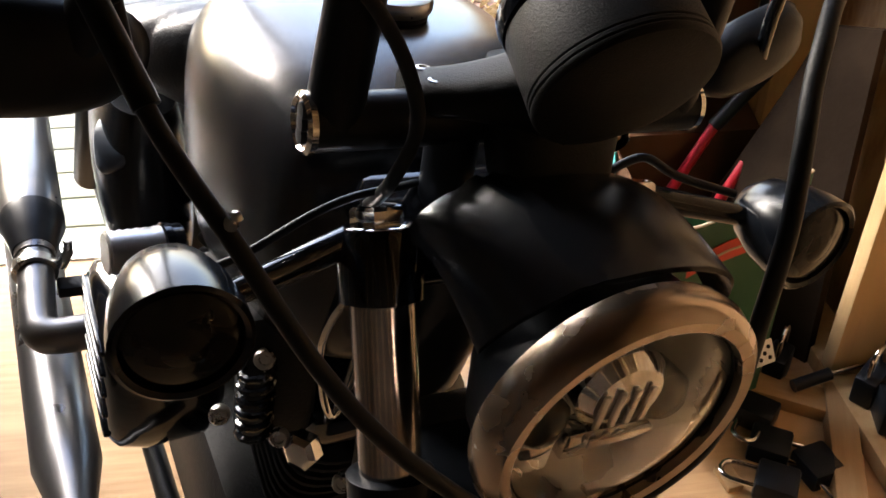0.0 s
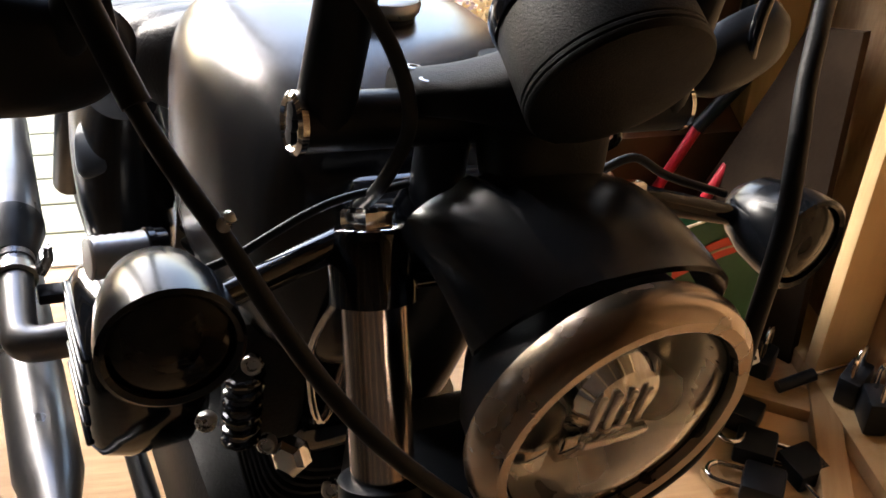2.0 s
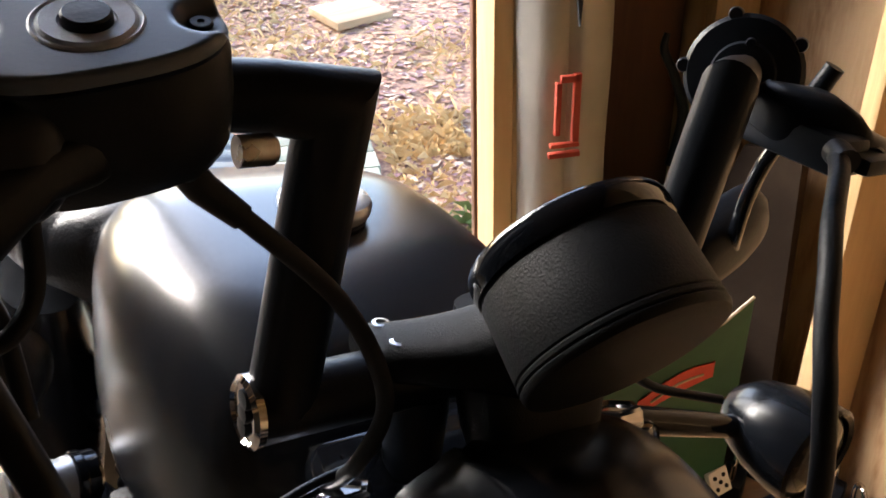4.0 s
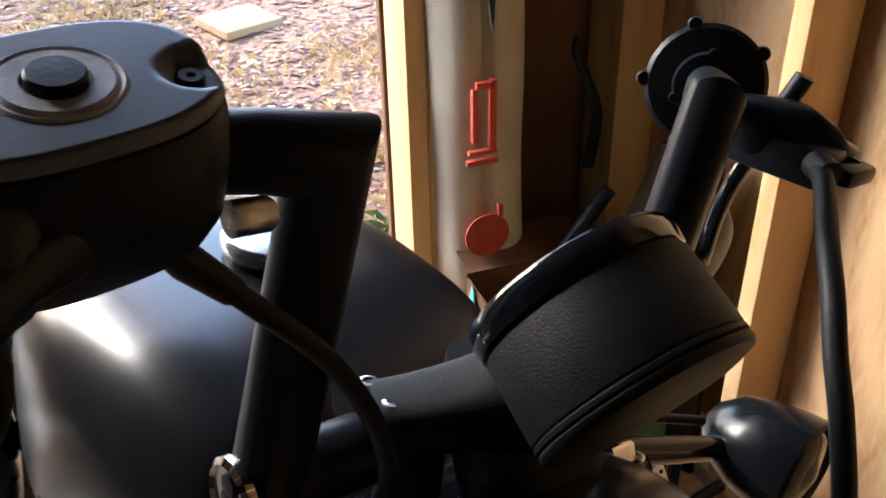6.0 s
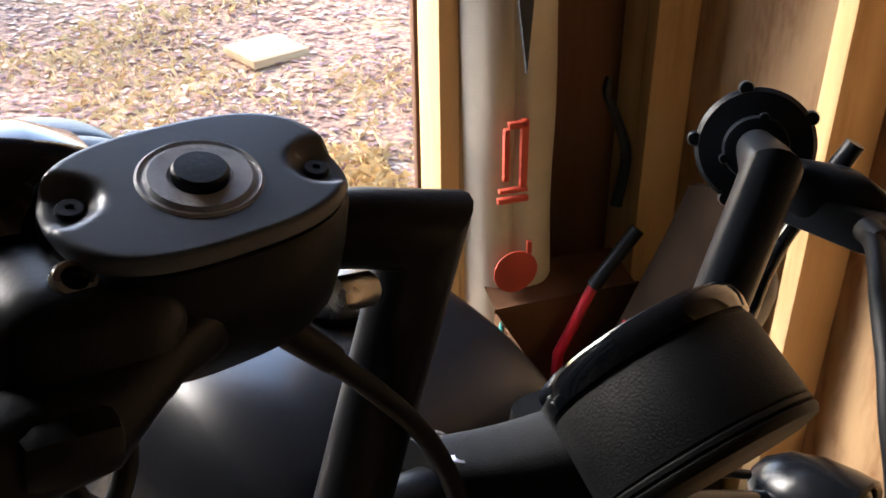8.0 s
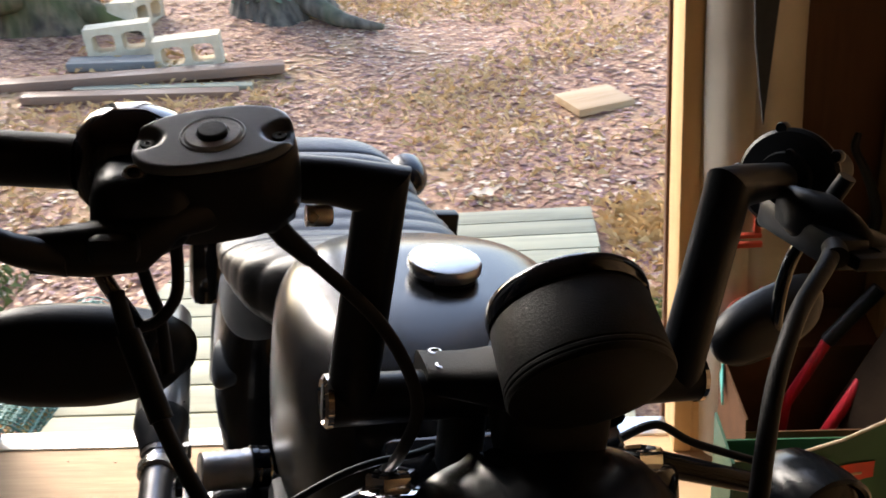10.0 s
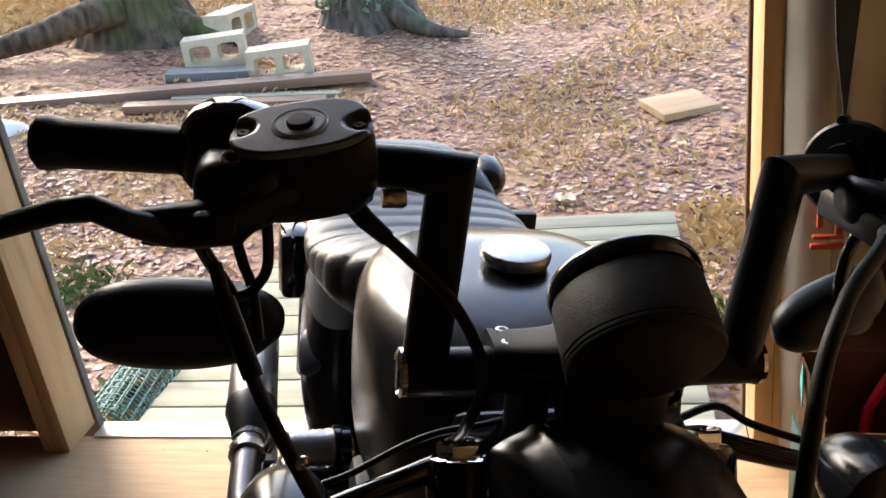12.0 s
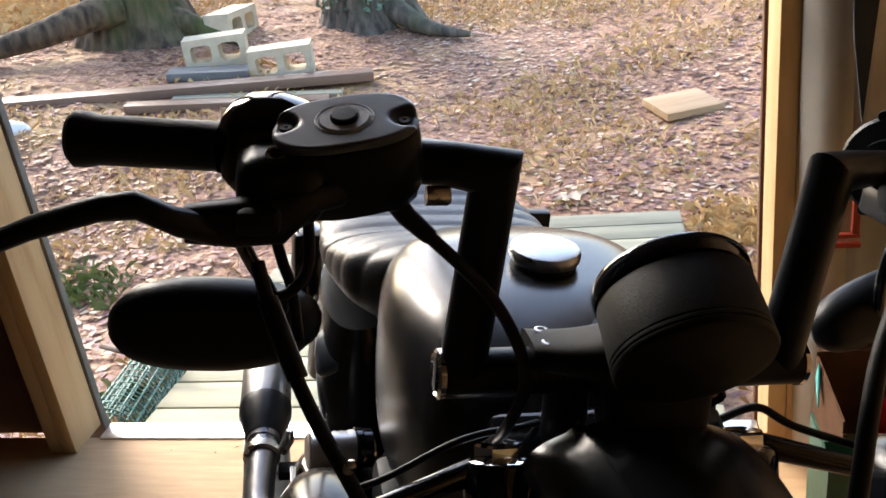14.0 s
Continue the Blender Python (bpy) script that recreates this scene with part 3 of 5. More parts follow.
for k in range(4):
    p_("projector_rib", box(-0.018 + 0.011 * k, -0.006, 0.0035, -0.0135 + 0.011 * k, 0.022, 0.0062, 0.001, hm), REFLECTOR, "", lamp)
p_("projector_sill", box(-0.022, -0.016, 0.0035, 0.026, -0.009, 0.010, 0.0012, hm), CHROME, "", lamp)
for k in range(3):
    p_("reflector_rib", box(-0.05 + 0.036 * k, -0.062 + 0.004 * k, -0.03, -0.022 + 0.036 * k, -0.034, -0.012, 0.003, hm), CHROME, "", lamp)
for sx in (-1, 1):
    p_("shield_pod", lathe([(0.018, -0.03), (0.02, -0.008), (0.012, 0.0), (0, 0.002)], hm @ Matrix.Translation((sx * 0.045, -0.008, 0)), 24), GLOSS, "", lamp)
p_("headlight_mount", box(-0.028, -0.10, 0.85, 0.028, -0.02, 0.89, 0.008), BLACK, "", lamp)

# visor over the headlight
rings = []
for k in range(19):
    t = k / 18
    row = []
    for q in np.linspace(-1, 1, 41):
        y = -0.022 - 0.112 * t + 0.026 * abs(q) ** 2.5 * t
        x = 0.092 * math.sin(q * 1.4) + 0.012 * t
        z = 0.958 - 0.016 * t ** 2 - (0.036 + 0.024 * t) * abs(q) ** 2.2 - 0.012 * (1 - t) ** 4
        for c, h, w in ((-0.42, 0.0065, 0.05), (-0.29, 0.0045, 0.04)):
            z += h * math.exp(-((q - c) / w) ** 2) * (1 - 0.75 * t)
        row.append(Vector((x, y, z)))
    rings.append(row + [p + Vector((0, 0.0, -0.004)) for p in row[::-1]])
p_("headlight_visor", loft(rings), TANK, "satin black visor above the headlight", sharp=50)

# turn signals
def signal(sx, y, z, x, name, aft=0.0):
    d = Vector((sx * 0.05, -1, 0.0)).normalized() if not aft else Vector((sx * 0.05, 1, 0)).normalized()
    m = aim((x, y, z), d)
    s = p_(name, lathe([(0.004, -0.062), (0.016, -0.056), (0.028, -0.042), (0.035, -0.022), (0.038, 0.0), (0.0385, 0.014), (0.036, 0.016), (0.033, 0.014), (0.033, 0.008)], m, 36), SIGNAL, "satin black bullet turn signal")
    p_("signal_lens", lathe([(0.0335, 0.004), (0.0335, 0.010), (0.026, 0.015), (0.01, 0.0175), (0, 0.018)], m, 36), SMOKE, "dark smoked lens", s)
    p_("signal_bulb", lathe([(0.012, 0.0155), (0.013, 0.017), (0.006, 0.0195), (0, 0.02)], m, 20), SMOKE, "", s)
    return s


signal(-1, -0.055, 0.886, -0.236, "turn_signal")
signal(1, -0.06, 0.892, 0.222, "turn_signal")
for sx, z in ((-1, 0.876), (1, 0.884)):
    p_("signal_stalk", tube([(sx * 0.118, 0.0, z + 0.018), (sx * 0.205, -0.03, z + 0.008)], [0.0105, 0.008], 14), GLOSS)

# handlebar: tall risers on a thick lower bar
for sx in (-1, 1):
    p_("riser_bar", tube([(sx * 0.130, 0.022, 0.965), (sx * 0.1235, 0.003, 1.130), (sx * 0.15, 0.008 if sx < 0 else 0.022, 1.1325 if sx < 0 else 1.1265), (sx * 0.24, 0.03 if sx < 0 else 0.084, 1.1335 if sx < 0 else 1.112)], [0.018, 0.0165, 0.0155, 0.0127], 20), BLACK, "gloss black angled riser bar")
    e = p_("bar_end", lathe([(0.0195, 0.0), (0.0195, 0.004), (0.0165, 0.006), (0.015, 0.004), (0, 0.004)], aim((sx * 0.1445, 0.022, 0.966), (sx, 0, 0)), 28), CHROME, "small chrome end cap with a dark raised emblem")
    for dz in (-0.008, 0.0, 0.008):
        p_("emblem", lathe([(0.006, 0.004), (0.0055, 0.006), (0.002, 0.0064)], aim((sx * 0.1445, 0.022, 0.966 + dz), (sx, 0, 0)), 14), BLACK, "", e)
p_("lower_bar", tube([(-0.1445, 0.022, 0.966), (0.1445, 0.022, 0.966)], 0.0185, 24), BLACK, "thick black lower handlebar")
for sx in (-1, 1):
    p_("riser_post", tube([(sx * 0.045, 0.02, 0.895), (sx * 0.045, 0.022, 0.955)], 0.018, 20), BLACK)
    g = p_("grip", tube([(-x, y, 1.134) for x, y in ((0.30, 0.038), (0.304, 0.039), (0.377, 0.050), (0.386, 0.0515), (0.393, 0.0525), (0.397, 0.053))] if sx < 0 else [(0.234 + 0.11 * k, 0.08 + 0.077 * k, 1.113 - 0.017 * k) for k in (0.0, 0.05, 0.85, 0.92, 0.97, 1.0)], [0.0175, 0.0165, 0.0165, 0.0185, 0.0185, 0.014], 28), RUBBER, "smooth black rubber grip")

# brake master cylinder and right controls
bm = loft([oval((-0.220, -0.004, z), X, Y, a, b, 2.7, 64) for z, a, b in
           ((1.111, 0.030, 0.020), (1.113, 0.039, 0.026), (1.121, 0.0435, 0.029), (1.13, 0.0447, 0.0299), (1.142, 0.0455, 0.0305), (1.158, 0.045, 0.0305), (1.161, 0.0435, 0.029))])
mc = p_("brake_master_cylinder", bm, BLACK, "black brake fluid reservoir and control housing", sharp=50)
mc.matrix_basis = Matrix.Translation((-0.22, -0.002, 1.137)) @ Matrix.Rotation(radians(-10), 4, "Y") @ Matrix.Rotation(radians(15), 4, "X") @ Matrix.Translation((0.22, 0.0, -1.135))
b, grid = bmesh.new(), []
for k, (f, h) in enumerate([(0.975, 0.0), (0.995, 0.0015), (1.0, 0.004), (0.985, 0.0062), (0.955, 0.007)] + [(0.955 * (1 - q / 26), 0.007) for q in range(1, 26)]):
    ring = []
    for q in oval((0, 0, 0), X, Y, 0.0445 * f, 0.0295 * f, 2.7, 96):
        d = min(math.hypot((q.x - sx * 0.0395) / 0.0135, (q.y + sx * 0.007) / 0.0115) for sx in (-1, 1))
        e = min(max((1.08 - d) / 0.5, 0), 1)
        dip = 0.0046 * e * e * (3 - 2 * e) if h > 0.003 else 0
        ring.append(Vector((-0.220 + q.x, -0.004 + q.y, 1.1615 + max(h - dip, 0.0012))))
    grid.append(ring)
lid = p_("reservoir_lid", loft(grid, b), CAPGREY, "satin dark reservoir lid with two screw pockets", mc, sharp=50)
ring = p_("lid_ring", lathe([(0.0095, 1.1675), (0.0105, 1.1695), (0.0165, 1.1697), (0.0182, 1.1684), (0.0195, 1.1692), (0.0205, 1.1686)], Matrix.Translation((-0.220, -0.004, 0)) @ Matrix.Diagonal((0.9, 0.9, 1, 1)), 40), WORN, "bare grey metal ring round a black button", mc)
p_("lid_button", lathe([(0.0092, 1.168), (0.0092, 1.1715), (0.0083, 1.1724), (0, 1.1726)], Matrix.Translation((-0.220, -0.004, 0)) @ Matrix.Diagonal((0.9, 0.9, 1, 1)), 28), BLACK, "", mc)
for sx in (-1, 1):
    p_("lid_screw", lathe([(0.0042, 1.163), (0.0042, 1.1648), (0.0036, 1.1654), (0.0014, 1.1654), (0.0010, 1.1646)], Matrix.Translation((-0.220 + sx * 0.0355, -0.004 - sx * 0.006, 0)), 14), BLACK, "", mc)
p_("pivot_bolt", lathe([(0.0062, -0.006), (0.0062, 0.003), (0.0054, 0.0042), (0.0036, 0.0042), (0.003, 0.001), (0, 0.001)], aim((-0.267, -0.030, 1.1475), (0.05, -0.55, 0.83)), 24), STEEL, "round steel pivot bolt")
p_("pivot_block", box(-0.290, -0.046, 1.106, -0.236, 0.022, 1.1500, 0.016, seg=4), BLACK)
p_("switch_body", loft([oval((x, y, z), Y, Z, a, b, 2.6, 28) for x, y, z, a, b in ((-0.178, 0.0, 1.128, 0.016, 0.014), (-0.19, 0.0, 1.127, 0.025, 0.021), (-0.215, 0.0, 1.125, 0.027, 0.019), (-0.235, 0.0, 1.125, 0.028, 0.021), (-0.268, -0.002, 1.116, 0.027, 0.030), (-0.285, -0.002, 1.12, 0.017, 0.02))]), BLACK, sharp=60)
p_("throttle_housing", loft([oval((x, 0.032, 1.136), Y, Z, a, a * 1.12, 2.3, 32) for x, a in ((-0.235, 0.018), (-0.245, 0.028), (-0.262, 0.0325), (-0.280, 0.0315), (-0.292, 0.026), (-0.300, 0.0185))]), GLOSS, "rounded gloss black throttle housing", sharp=60)
p_("lever_perch", loft([oval((x, y, z), Y, Z, a, b, 2.8, 24) for x, y, z, a, b in ((-0.215, -0.02, 1.128, 0.008, 0.008), (-0.228, -0.027, 1.127, 0.010, 0.010), (-0.243, -0.034, 1.126, 0.011, 0.010), (-0.262, -0.040, 1.115, 0.014, 0.016), (-0.29, -0.048, 1.114, 0.013, 0.014), (-0.318, -0.05, 1.114, 0.009, 0.011))]), BLACK, sharp=60)
p_("lever_clamp", box(-0.290, -0.064, 1.110, -0.264, -0.040, 1.126, 0.005), BLACK)
p_("brake_switch", lathe([(0.0065, 0), (0.0065, 0.014), (0.005, 0.016)], aim((-0.172, -0.012, 1.118), (1, 0, 0)), 20), STEEL, "small steel switch barrel")
rings = []
for x, y, z, a, b in ((-0.30, -0.052, 1.110, 0.009, 0.009), (-0.322, -0.062, 1.120, 0.008, 0.0085), (-0.342, -0.066, 1.131, 0.008, 0.008), (-0.36, -0.062, 1.128, 0.0085, 0.0075), (-0.40, -0.05, 1.112, 0.009, 0.007), (-0.44, -0.042, 1.092, 0.0085, 0.0065), (-0.452, -0.041, 1.09, 0.010, 0.009), (-0.462, -0.040, 1.089, 0.006, 0.005)):
    rings.append(oval((x, y, z), Y, Z, a, b, 2.2, 16))
p_("brake_lever", loft(rings), BLACK, "curved black brake lever", sharp=60)

# mirrors
def mirror(cx, cy, cz, turn, tip, name, size=1.0):
    m = Matrix.Translation((cx, cy, cz)) @ Euler((0, radians(tip), radians(turn))).to_matrix().to_4x4()
    rings = [[m @ q for q in oval((0.004 * k, y, 0), X, Z, 0.068 * s * size, 0.033 * s * size, 2.5, 40)] for k, (y, s) in enumerate(((-0.020, 0.35), (-0.0185, 0.62), (-0.013, 0.86), (-0.004, 0.98), (0.006, 1.0), (0.011, 0.985), (0.012, 0.95)))]
    b = p_(name, loft(rings), BLACK, "long oval black mirror hung below the bar", sharp=60)
    p_("mirror_glass", loft([[m @ q for q in oval((0.022, y, 0), X, Z, 0.062 * size, 0.029 * size, 2.5, 40)] for y in (0.0122, 0.0132)]), MIRROR, "silvered mirror glass", b)
    return b


mr = mirror(-0.322, 0.02, 1.013, 0, 4, "mirror")
p_("mirror_stem", tube([(-0.290, -0.03, 1.10), (-0.281, -0.024, 1.078), (-0.270, -0.012, 1.052), (-0.266, 0.008, 1.03), (-0.274, 0.016, 1.008)], 0.0048, 10, curve=5), GLOSS, "", mr)
p_("mirror_pivot", lathe([(0.009, -0.014), (0.0105, -0.01), (0.0105, 0.01), (0.008, 0.014)], aim((-0.268, 0.012, 1.03), (0.2, 0, 1)), 18), BLACK, "", mr)
ml = mirror(0.222, 0.06, 0.986, 6, -20, "mirror", 0.85)
p_("mirror_stem", tube([(0.222, 0.022, 1.092), (0.214, 0.028, 1.068), (0.218, 0.036, 1.037), (0.226, 0.042, 1.005), (0.236, 0.048, 0.99)], 0.0055, 12, curve=5), GLOSS, "bent black stem", ml)

for pts in ([(-0.270, 0.0, 1.10), (-0.262, 0.0, 1.068), (-0.256, -0.004, 1.05), (-0.252, -0.02, 1.02)], [(-0.246, -0.01, 1.10), (-0.246, -0.012, 1.07), (-0.256, -0.018, 1.056), (-0.268, -0.012, 1.048)]):
    p_("throttle_cable", tube(pts, 0.0038, 10, curve=6), RUBBER, "thin black cable")

# left controls, along the pulled-back end of the bar
LG = Vector((0.11, 0.077, -0.017)).normalized()
LU = Vector((0, 0, 1)) - LG * LG.z
LU.normalize()
LS = LG.cross(LU)
LF = Vector((0.229, 0.0765, 1.1135))
p_("grip_flange", lathe([(0.014, -0.012), (0.021, -0.011), (0.0225, -0.004), (0.0215, 0.0), (0.038, 0.002), (0.041, 0.005), (0.041, 0.010), (0.037, 0.013), (0.024, 0.02), (0.018, 0.04)], aim((0.227, 0.075, 1.114), LG), 36), BLACK, "gloss black round grip flange")
for k in range(5):
    a = radians(40 + 72 * k)
    p_("flange_lug", lathe([(0.0045, 0.0), (0.0055, 0.003), (0.0055, 0.010), (0.004, 0.013)], aim(LF + LS * (0.041 * math.cos(a)) + LU * (0.041 * math.sin(a)), LG), 12), BLACK)
for k in range(3):
    a = radians(90 + 120 * k)
    p_("collar_bump", lathe([(0.003, -0.006), (0.004, -0.002), (0.003, 0.002)], aim(LF - LG * 0.008 + LS * (0.0215 * math.cos(a)) + LU * (0.0215 * math.sin(a)), LG), 10), BLACK)
per = p_("clutch_perch", box(0.196, -0.034, 1.080, 0.226, 0.062, 1.106, 0.006), BLACK, "black clutch lever perch")
hub_ = p_("switch_housing", loft([oval(c, Vector((0.2, 0.95, 0)).normalized(), Z, a, b, 3.0, 28) for c, a, b in (((0.194, 0.030, 1.106), 0.012, 0.012), ((0.198, 0.024, 1.106), 0.018, 0.018), ((0.213, 0.000, 1.106), 0.020, 0.0195), ((0.223, -0.012, 1.101), 0.018, 0.017), ((0.230, -0.020, 1.098), 0.013, 0.011), ((0.254, -0.022, 1.094), 0.007, 0.007))]), BLACK, "", per, sharp=50)
p_("perch_pin", tube([(0.220, 0.018, 1.104), (0.226, 0.008, 1.138)], [0.007, 0.0065], 16), BLACK, "", per)
p_("cable_ferrule", tube([(0.200, -0.026, 1.097), (0.192, -0.040, 1.095)], 0.0085, 16), RUBBER, "", per)
p_("perch_arm", box(0.205, -0.048, 1.086, 0.238, -0.028, 1.098, 0.004), BLACK, "", per)
p_("clutch_lever", tube([(0.226, -0.036, 1.092), (0.248, -0.018, 1.088), (0.285, 0.05, 1.074), (0.34, 0.13, 1.05)], [0.008, 0.008, 0.0075, 0.006], 12, curve=6), BLACK, "curved black clutch lever")

# cables and hoses
p_("clutch_cable", tube([(0.194, -0.032, 1.096), (0.180, -0.045, 1.091), (0.147, -0.07, 1.074), (0.126, -0.09, 1.056), (0.112, -0.106, 1.034), (0.100, -0.125, 1.006), (0.092, -0.143, 0.963), (0.098, -0.145, 0.90), (0.104, -0.145, 0.83), (0.09, -0.14, 0.770), (0.03, -0.13, 0.73), (0.0, -0.06, 0.68)], 0.0062, 14, curve=8), RUBBER, "thick black rubber cable")
p_("brake_hose", tube([(-0.278, -0.04, 1.085), (-0.268, -0.06, 1.055), (-0.25, -0.09, 1.017), (-0.227, -0.12, 0.982), (-0.195, -0.15, 0.930), (-0.162, -0.17, 0.890), (-0.118, -0.18, 0.848), (-0.07, -0.17, 0.80), (-0.03, -0.13, 0.74)], 0.0046, 14, curve=8), RUBBER, "black rubber brake hose")
p_("hose_sleeve", tube([(-0.272, -0.052, 1.066), (-0.255, -0.082, 1.028)], 0.0065, 14), BLACK)
p_("hose_nipple", lathe([(0.003, 0), (0.0035, 0.006), (0.002, 0.010), (0.003, 0.012), (0.001, 0.014)], aim((-0.229, -0.117, 0.985), (0.3, -0.5, 1)), 12), STEEL)
p_("switch_cable", tube([(-0.194, 0.0, 1.115), (-0.184, -0.001, 1.102), (-0.167, -0.006, 1.088), (-0.124, -0.012, 1.047), (-0.10, -0.016, 1.008), (-0.092, -0.016, 0.975), (-0.098, -0.004, 0.935), (-0.10, 0.02, 0.905)], 0.0046, 12, curve=8), RUBBER, "black wiring sleeve")
p_("cable_boot", tube([(-0.192, 0.0, 1.113), (-0.182, -0.001, 1.100), (-0.166, -0.006, 1.087)], [0.0075, 0.007, 0.0058], 14), RUBBER)
p_("throttle_cable", tube([(-0.062, 0.03, 0.914), (-0.085, 0.012, 0.922), (-0.115, 0.006, 0.922), (-0.143, 0.003, 0.914), (-0.184, 0.0, 0.893), (-0.207, 0.0, 0.884)], 0.0028, 10, curve=6), BLACK, "thin black cable")
p_("signal_wire", tube([(0.09, 0.02, 0.915), (0.12, 0.02, 0.925), (0.15, 0.01, 0.912), (0.20, -0.005, 0.90)], 0.0035, 10, curve=6), RUBBER)

# speedometer on its bracket
SN = Vector((0, 0.857, 0.515)).normalized()
SF = Vector((0.0005, -0.0235, 1.059))
sm = aim(SF, SN)
sp = p_("speedometer", lathe([(0.02, -0.0675), (0.046, -0.067), (0.0535, -0.065), (0.0550, -0.0625), (0.0550, -0.0605), (0.0538, -0.0595), (0.0550, -0.0585), (0.0550, -0.0565), (0.0540, -0.0555), (0.0548, -0.0545), (0.0540, -0.014), (0.0528, -0.0125), (0.0528, -0.011)], sm, 64), PLASTIC, "round black grained plastic speedometer housing")
p_("speedometer_rim", lathe([(0.0525, -0.0112), (0.0545, -0.0105), (0.0556, -0.005), (0.0552, 0.001), (0.0535, 0.0035), (0.050, 0.002), (0.050, -0.009), (0.0525, -0.0112)], sm, 64), GLOSS, "gloss black rim", sp)
p_("speedometer_dial", lathe([(0.0498, -0.006), (0.0498, -0.004), (0, -0.0035), (0, -0.006)], sm, 40), BLACK, "", sp)
p_("speedometer_glass", lathe([(0.0497, -0.001), (0.0495, 0.001), (0.03, 0.0022), (0, 0.0026), (0, -0.001)], sm, 40), GLASS, "", sp).visible_shadow = False
rows = []
for k in range(9):
    t = k / 8
    c = Vector((-0.078, 0.030, 0.9805)).lerp(Vector((-0.008, -0.030, 1.0)), t)
    rows.append(oval(c + Vector((0, 0, 0.006 * t ** 2)), Y, Z, 0.020 + 0.006 * t, 0.011 + 0.020 * t ** 2.2, 3.5, 24))
br = p_("speedometer_bracket", loft(rows), PLASTIC, "black ridged plastic bracket", sp, sharp=50)
for y in (0.032, 0.052):
    p_("bracket_rivet", lathe([(0.0055, 0), (0.0052, 0.0022), (0.0032, 0.0026), (0.0028, 0.001), (0, 0.001)], aim((-0.067, y - 0.016, 0.9918), (0, 0.06, 1)), 20), ALLOY, "pale metal rivet", br)
for k in range(3):
    p_("bracket_ridge", tube([(-0.058, 0.012 + 0.008 * k, 0.9935), (-0.034, -0.008 + 0.009 * k, 1.0010)], 0.0018, 8), PLASTIC, "", br)
rows = [oval((0.010, -0.018 + 0.004 * k, 0.925 + 0.014 * k), X, Y, a, b, 3.6, 32) for k, (a, b) in enumerate(((0.036, 0.024), (0.040, 0.027), (0.042, 0.028), (0.044, 0.028), (0.046, 0.027), (0.047, 0.025), (0.045, 0.022)))]
p_("gauge_mount", loft(rows), PLASTIC, "black plastic block between gauge and bar", sp, sharp=50)

# engine, air cleaner and exhaust
p_("crankcase", box(-0.13, 0.16, 0.18, 0.12, 0.62, 0.40, 0.035), ENGINE, "black engine crankcase")
for cy, tilt in ((0.27, -22), (0.47, 22)):
    m = Matrix.Translation((0, cy, 0.40)) @ Euler((radians(-tilt), 0, 0)).to_matrix().to_4x4()
    cyl = p_("cylinder", lathe([(0.055, 0.0), (0.055, 0.20)], m, 28), ENGINE, "finned black cylinder")
    for k in range(9):
        p_("cooling_fin", loft([[m @ q for q in oval((0, 0, 0.02 + 0.02 * k + d), X, Y, a, a * 0.92, 4, 28)] for d, a in ((0, 0.084), (0.004, 0.0855), (0.007, 0.084))]), ENGINE, "", cyl)
    p_("rocker_cover", box(-0.085, -0.07, 0.20, 0.085, 0.07, 0.265, 0.02, m), GLOSS, "", cyl)
ac = p_("air_cleaner", loft([oval((x, 0.35, 0.545), Y, Z, a, b, 2.6, 40) for x, a, b in ((-0.12, 0.075, 0.070), (-0.14, 0.095, 0.094), (-0.20, 0.098, 0.10), (-0.228, 0.092, 0.094), (-0.238, 0.08, 0.082))]), GLOSS, "gloss black air cleaner cover", sharp=60)
for k in range(5):
    p_("cover_rib", box(-0.2435, 0.28, 0.488 + 0.027 * k, -0.2365, 0.42, 0.495 + 0.027 * k, 0.003), GLOSS, "", ac)
ft = p_("oil_filler", lathe([(0.020, -0.036), (0.0225, -0.034)] + [(0.0225 if k % 2 else 0.0212, -0.032 + 0.0042 * k) for k in range(12)] + [(0.0225, 0.019), (0.0225, 0.021)], aim((-0.190, 0.350, 0.672), (0.97, 0.1, -0.05)), 40), ALLOY, "ribbed bright metal filter can")
p_("filter_collar", lathe([(0.0235, 0.020), (0.0255, 0.0215), (0.0255, 0.028), (0.0235, 0.030), (0.0235, 0.040), (0.020, 0.043)], aim((-0.190, 0.350, 0.672), (0.97, 0.1, -0.05)), 40), GLOSS, "black collar", ft)
p_("breather_bolt", lathe([(0.016, 0), (0.018, 0.004), (0.018, 0.016), (0.012, 0.02)], aim((-0.088, 0.105, 0.605), (-1, -0.8, 0.2)), 6), CHROME, "chrome hex bolt", sharp=20)
for x, y, z in ((-0.130, 0.116, 0.707), (-0.112, 0.116, 0.613), (-0.165, 0.12, 0.65), (-0.076, 0.05, 0.612)):
    p_("engine_bolt", lathe([(0.0085, 0), (0.009, 0.002), (0.009, 0.008), (0.0075, 0.010), (0.005, 0.010), (0.0045, 0.007), (0, 0.007)], aim((x, y, z), (-0.5, -1, 0.4)), 18), STEEL, "steel socket bolt")
p_("coil_spring", tube([(-0.136 + 0.014 * math.cos(k * 0.6), 0.118 + 0.014 * math.sin(k * 0.6), 0.615 + 0.0013 * k) for k in range(64)], 0.0036, 8), GLOSS, "black coil spring")
p_("horn_bracket", box(-0.145, 0.125, 0.60, -0.075, 0.16, 0.74, 0.008), ENGINE)
p_("ignition_coil", box(-0.155, 0.20, 0.64, -0.10, 0.30, 0.70, 0.012), ENGINE)
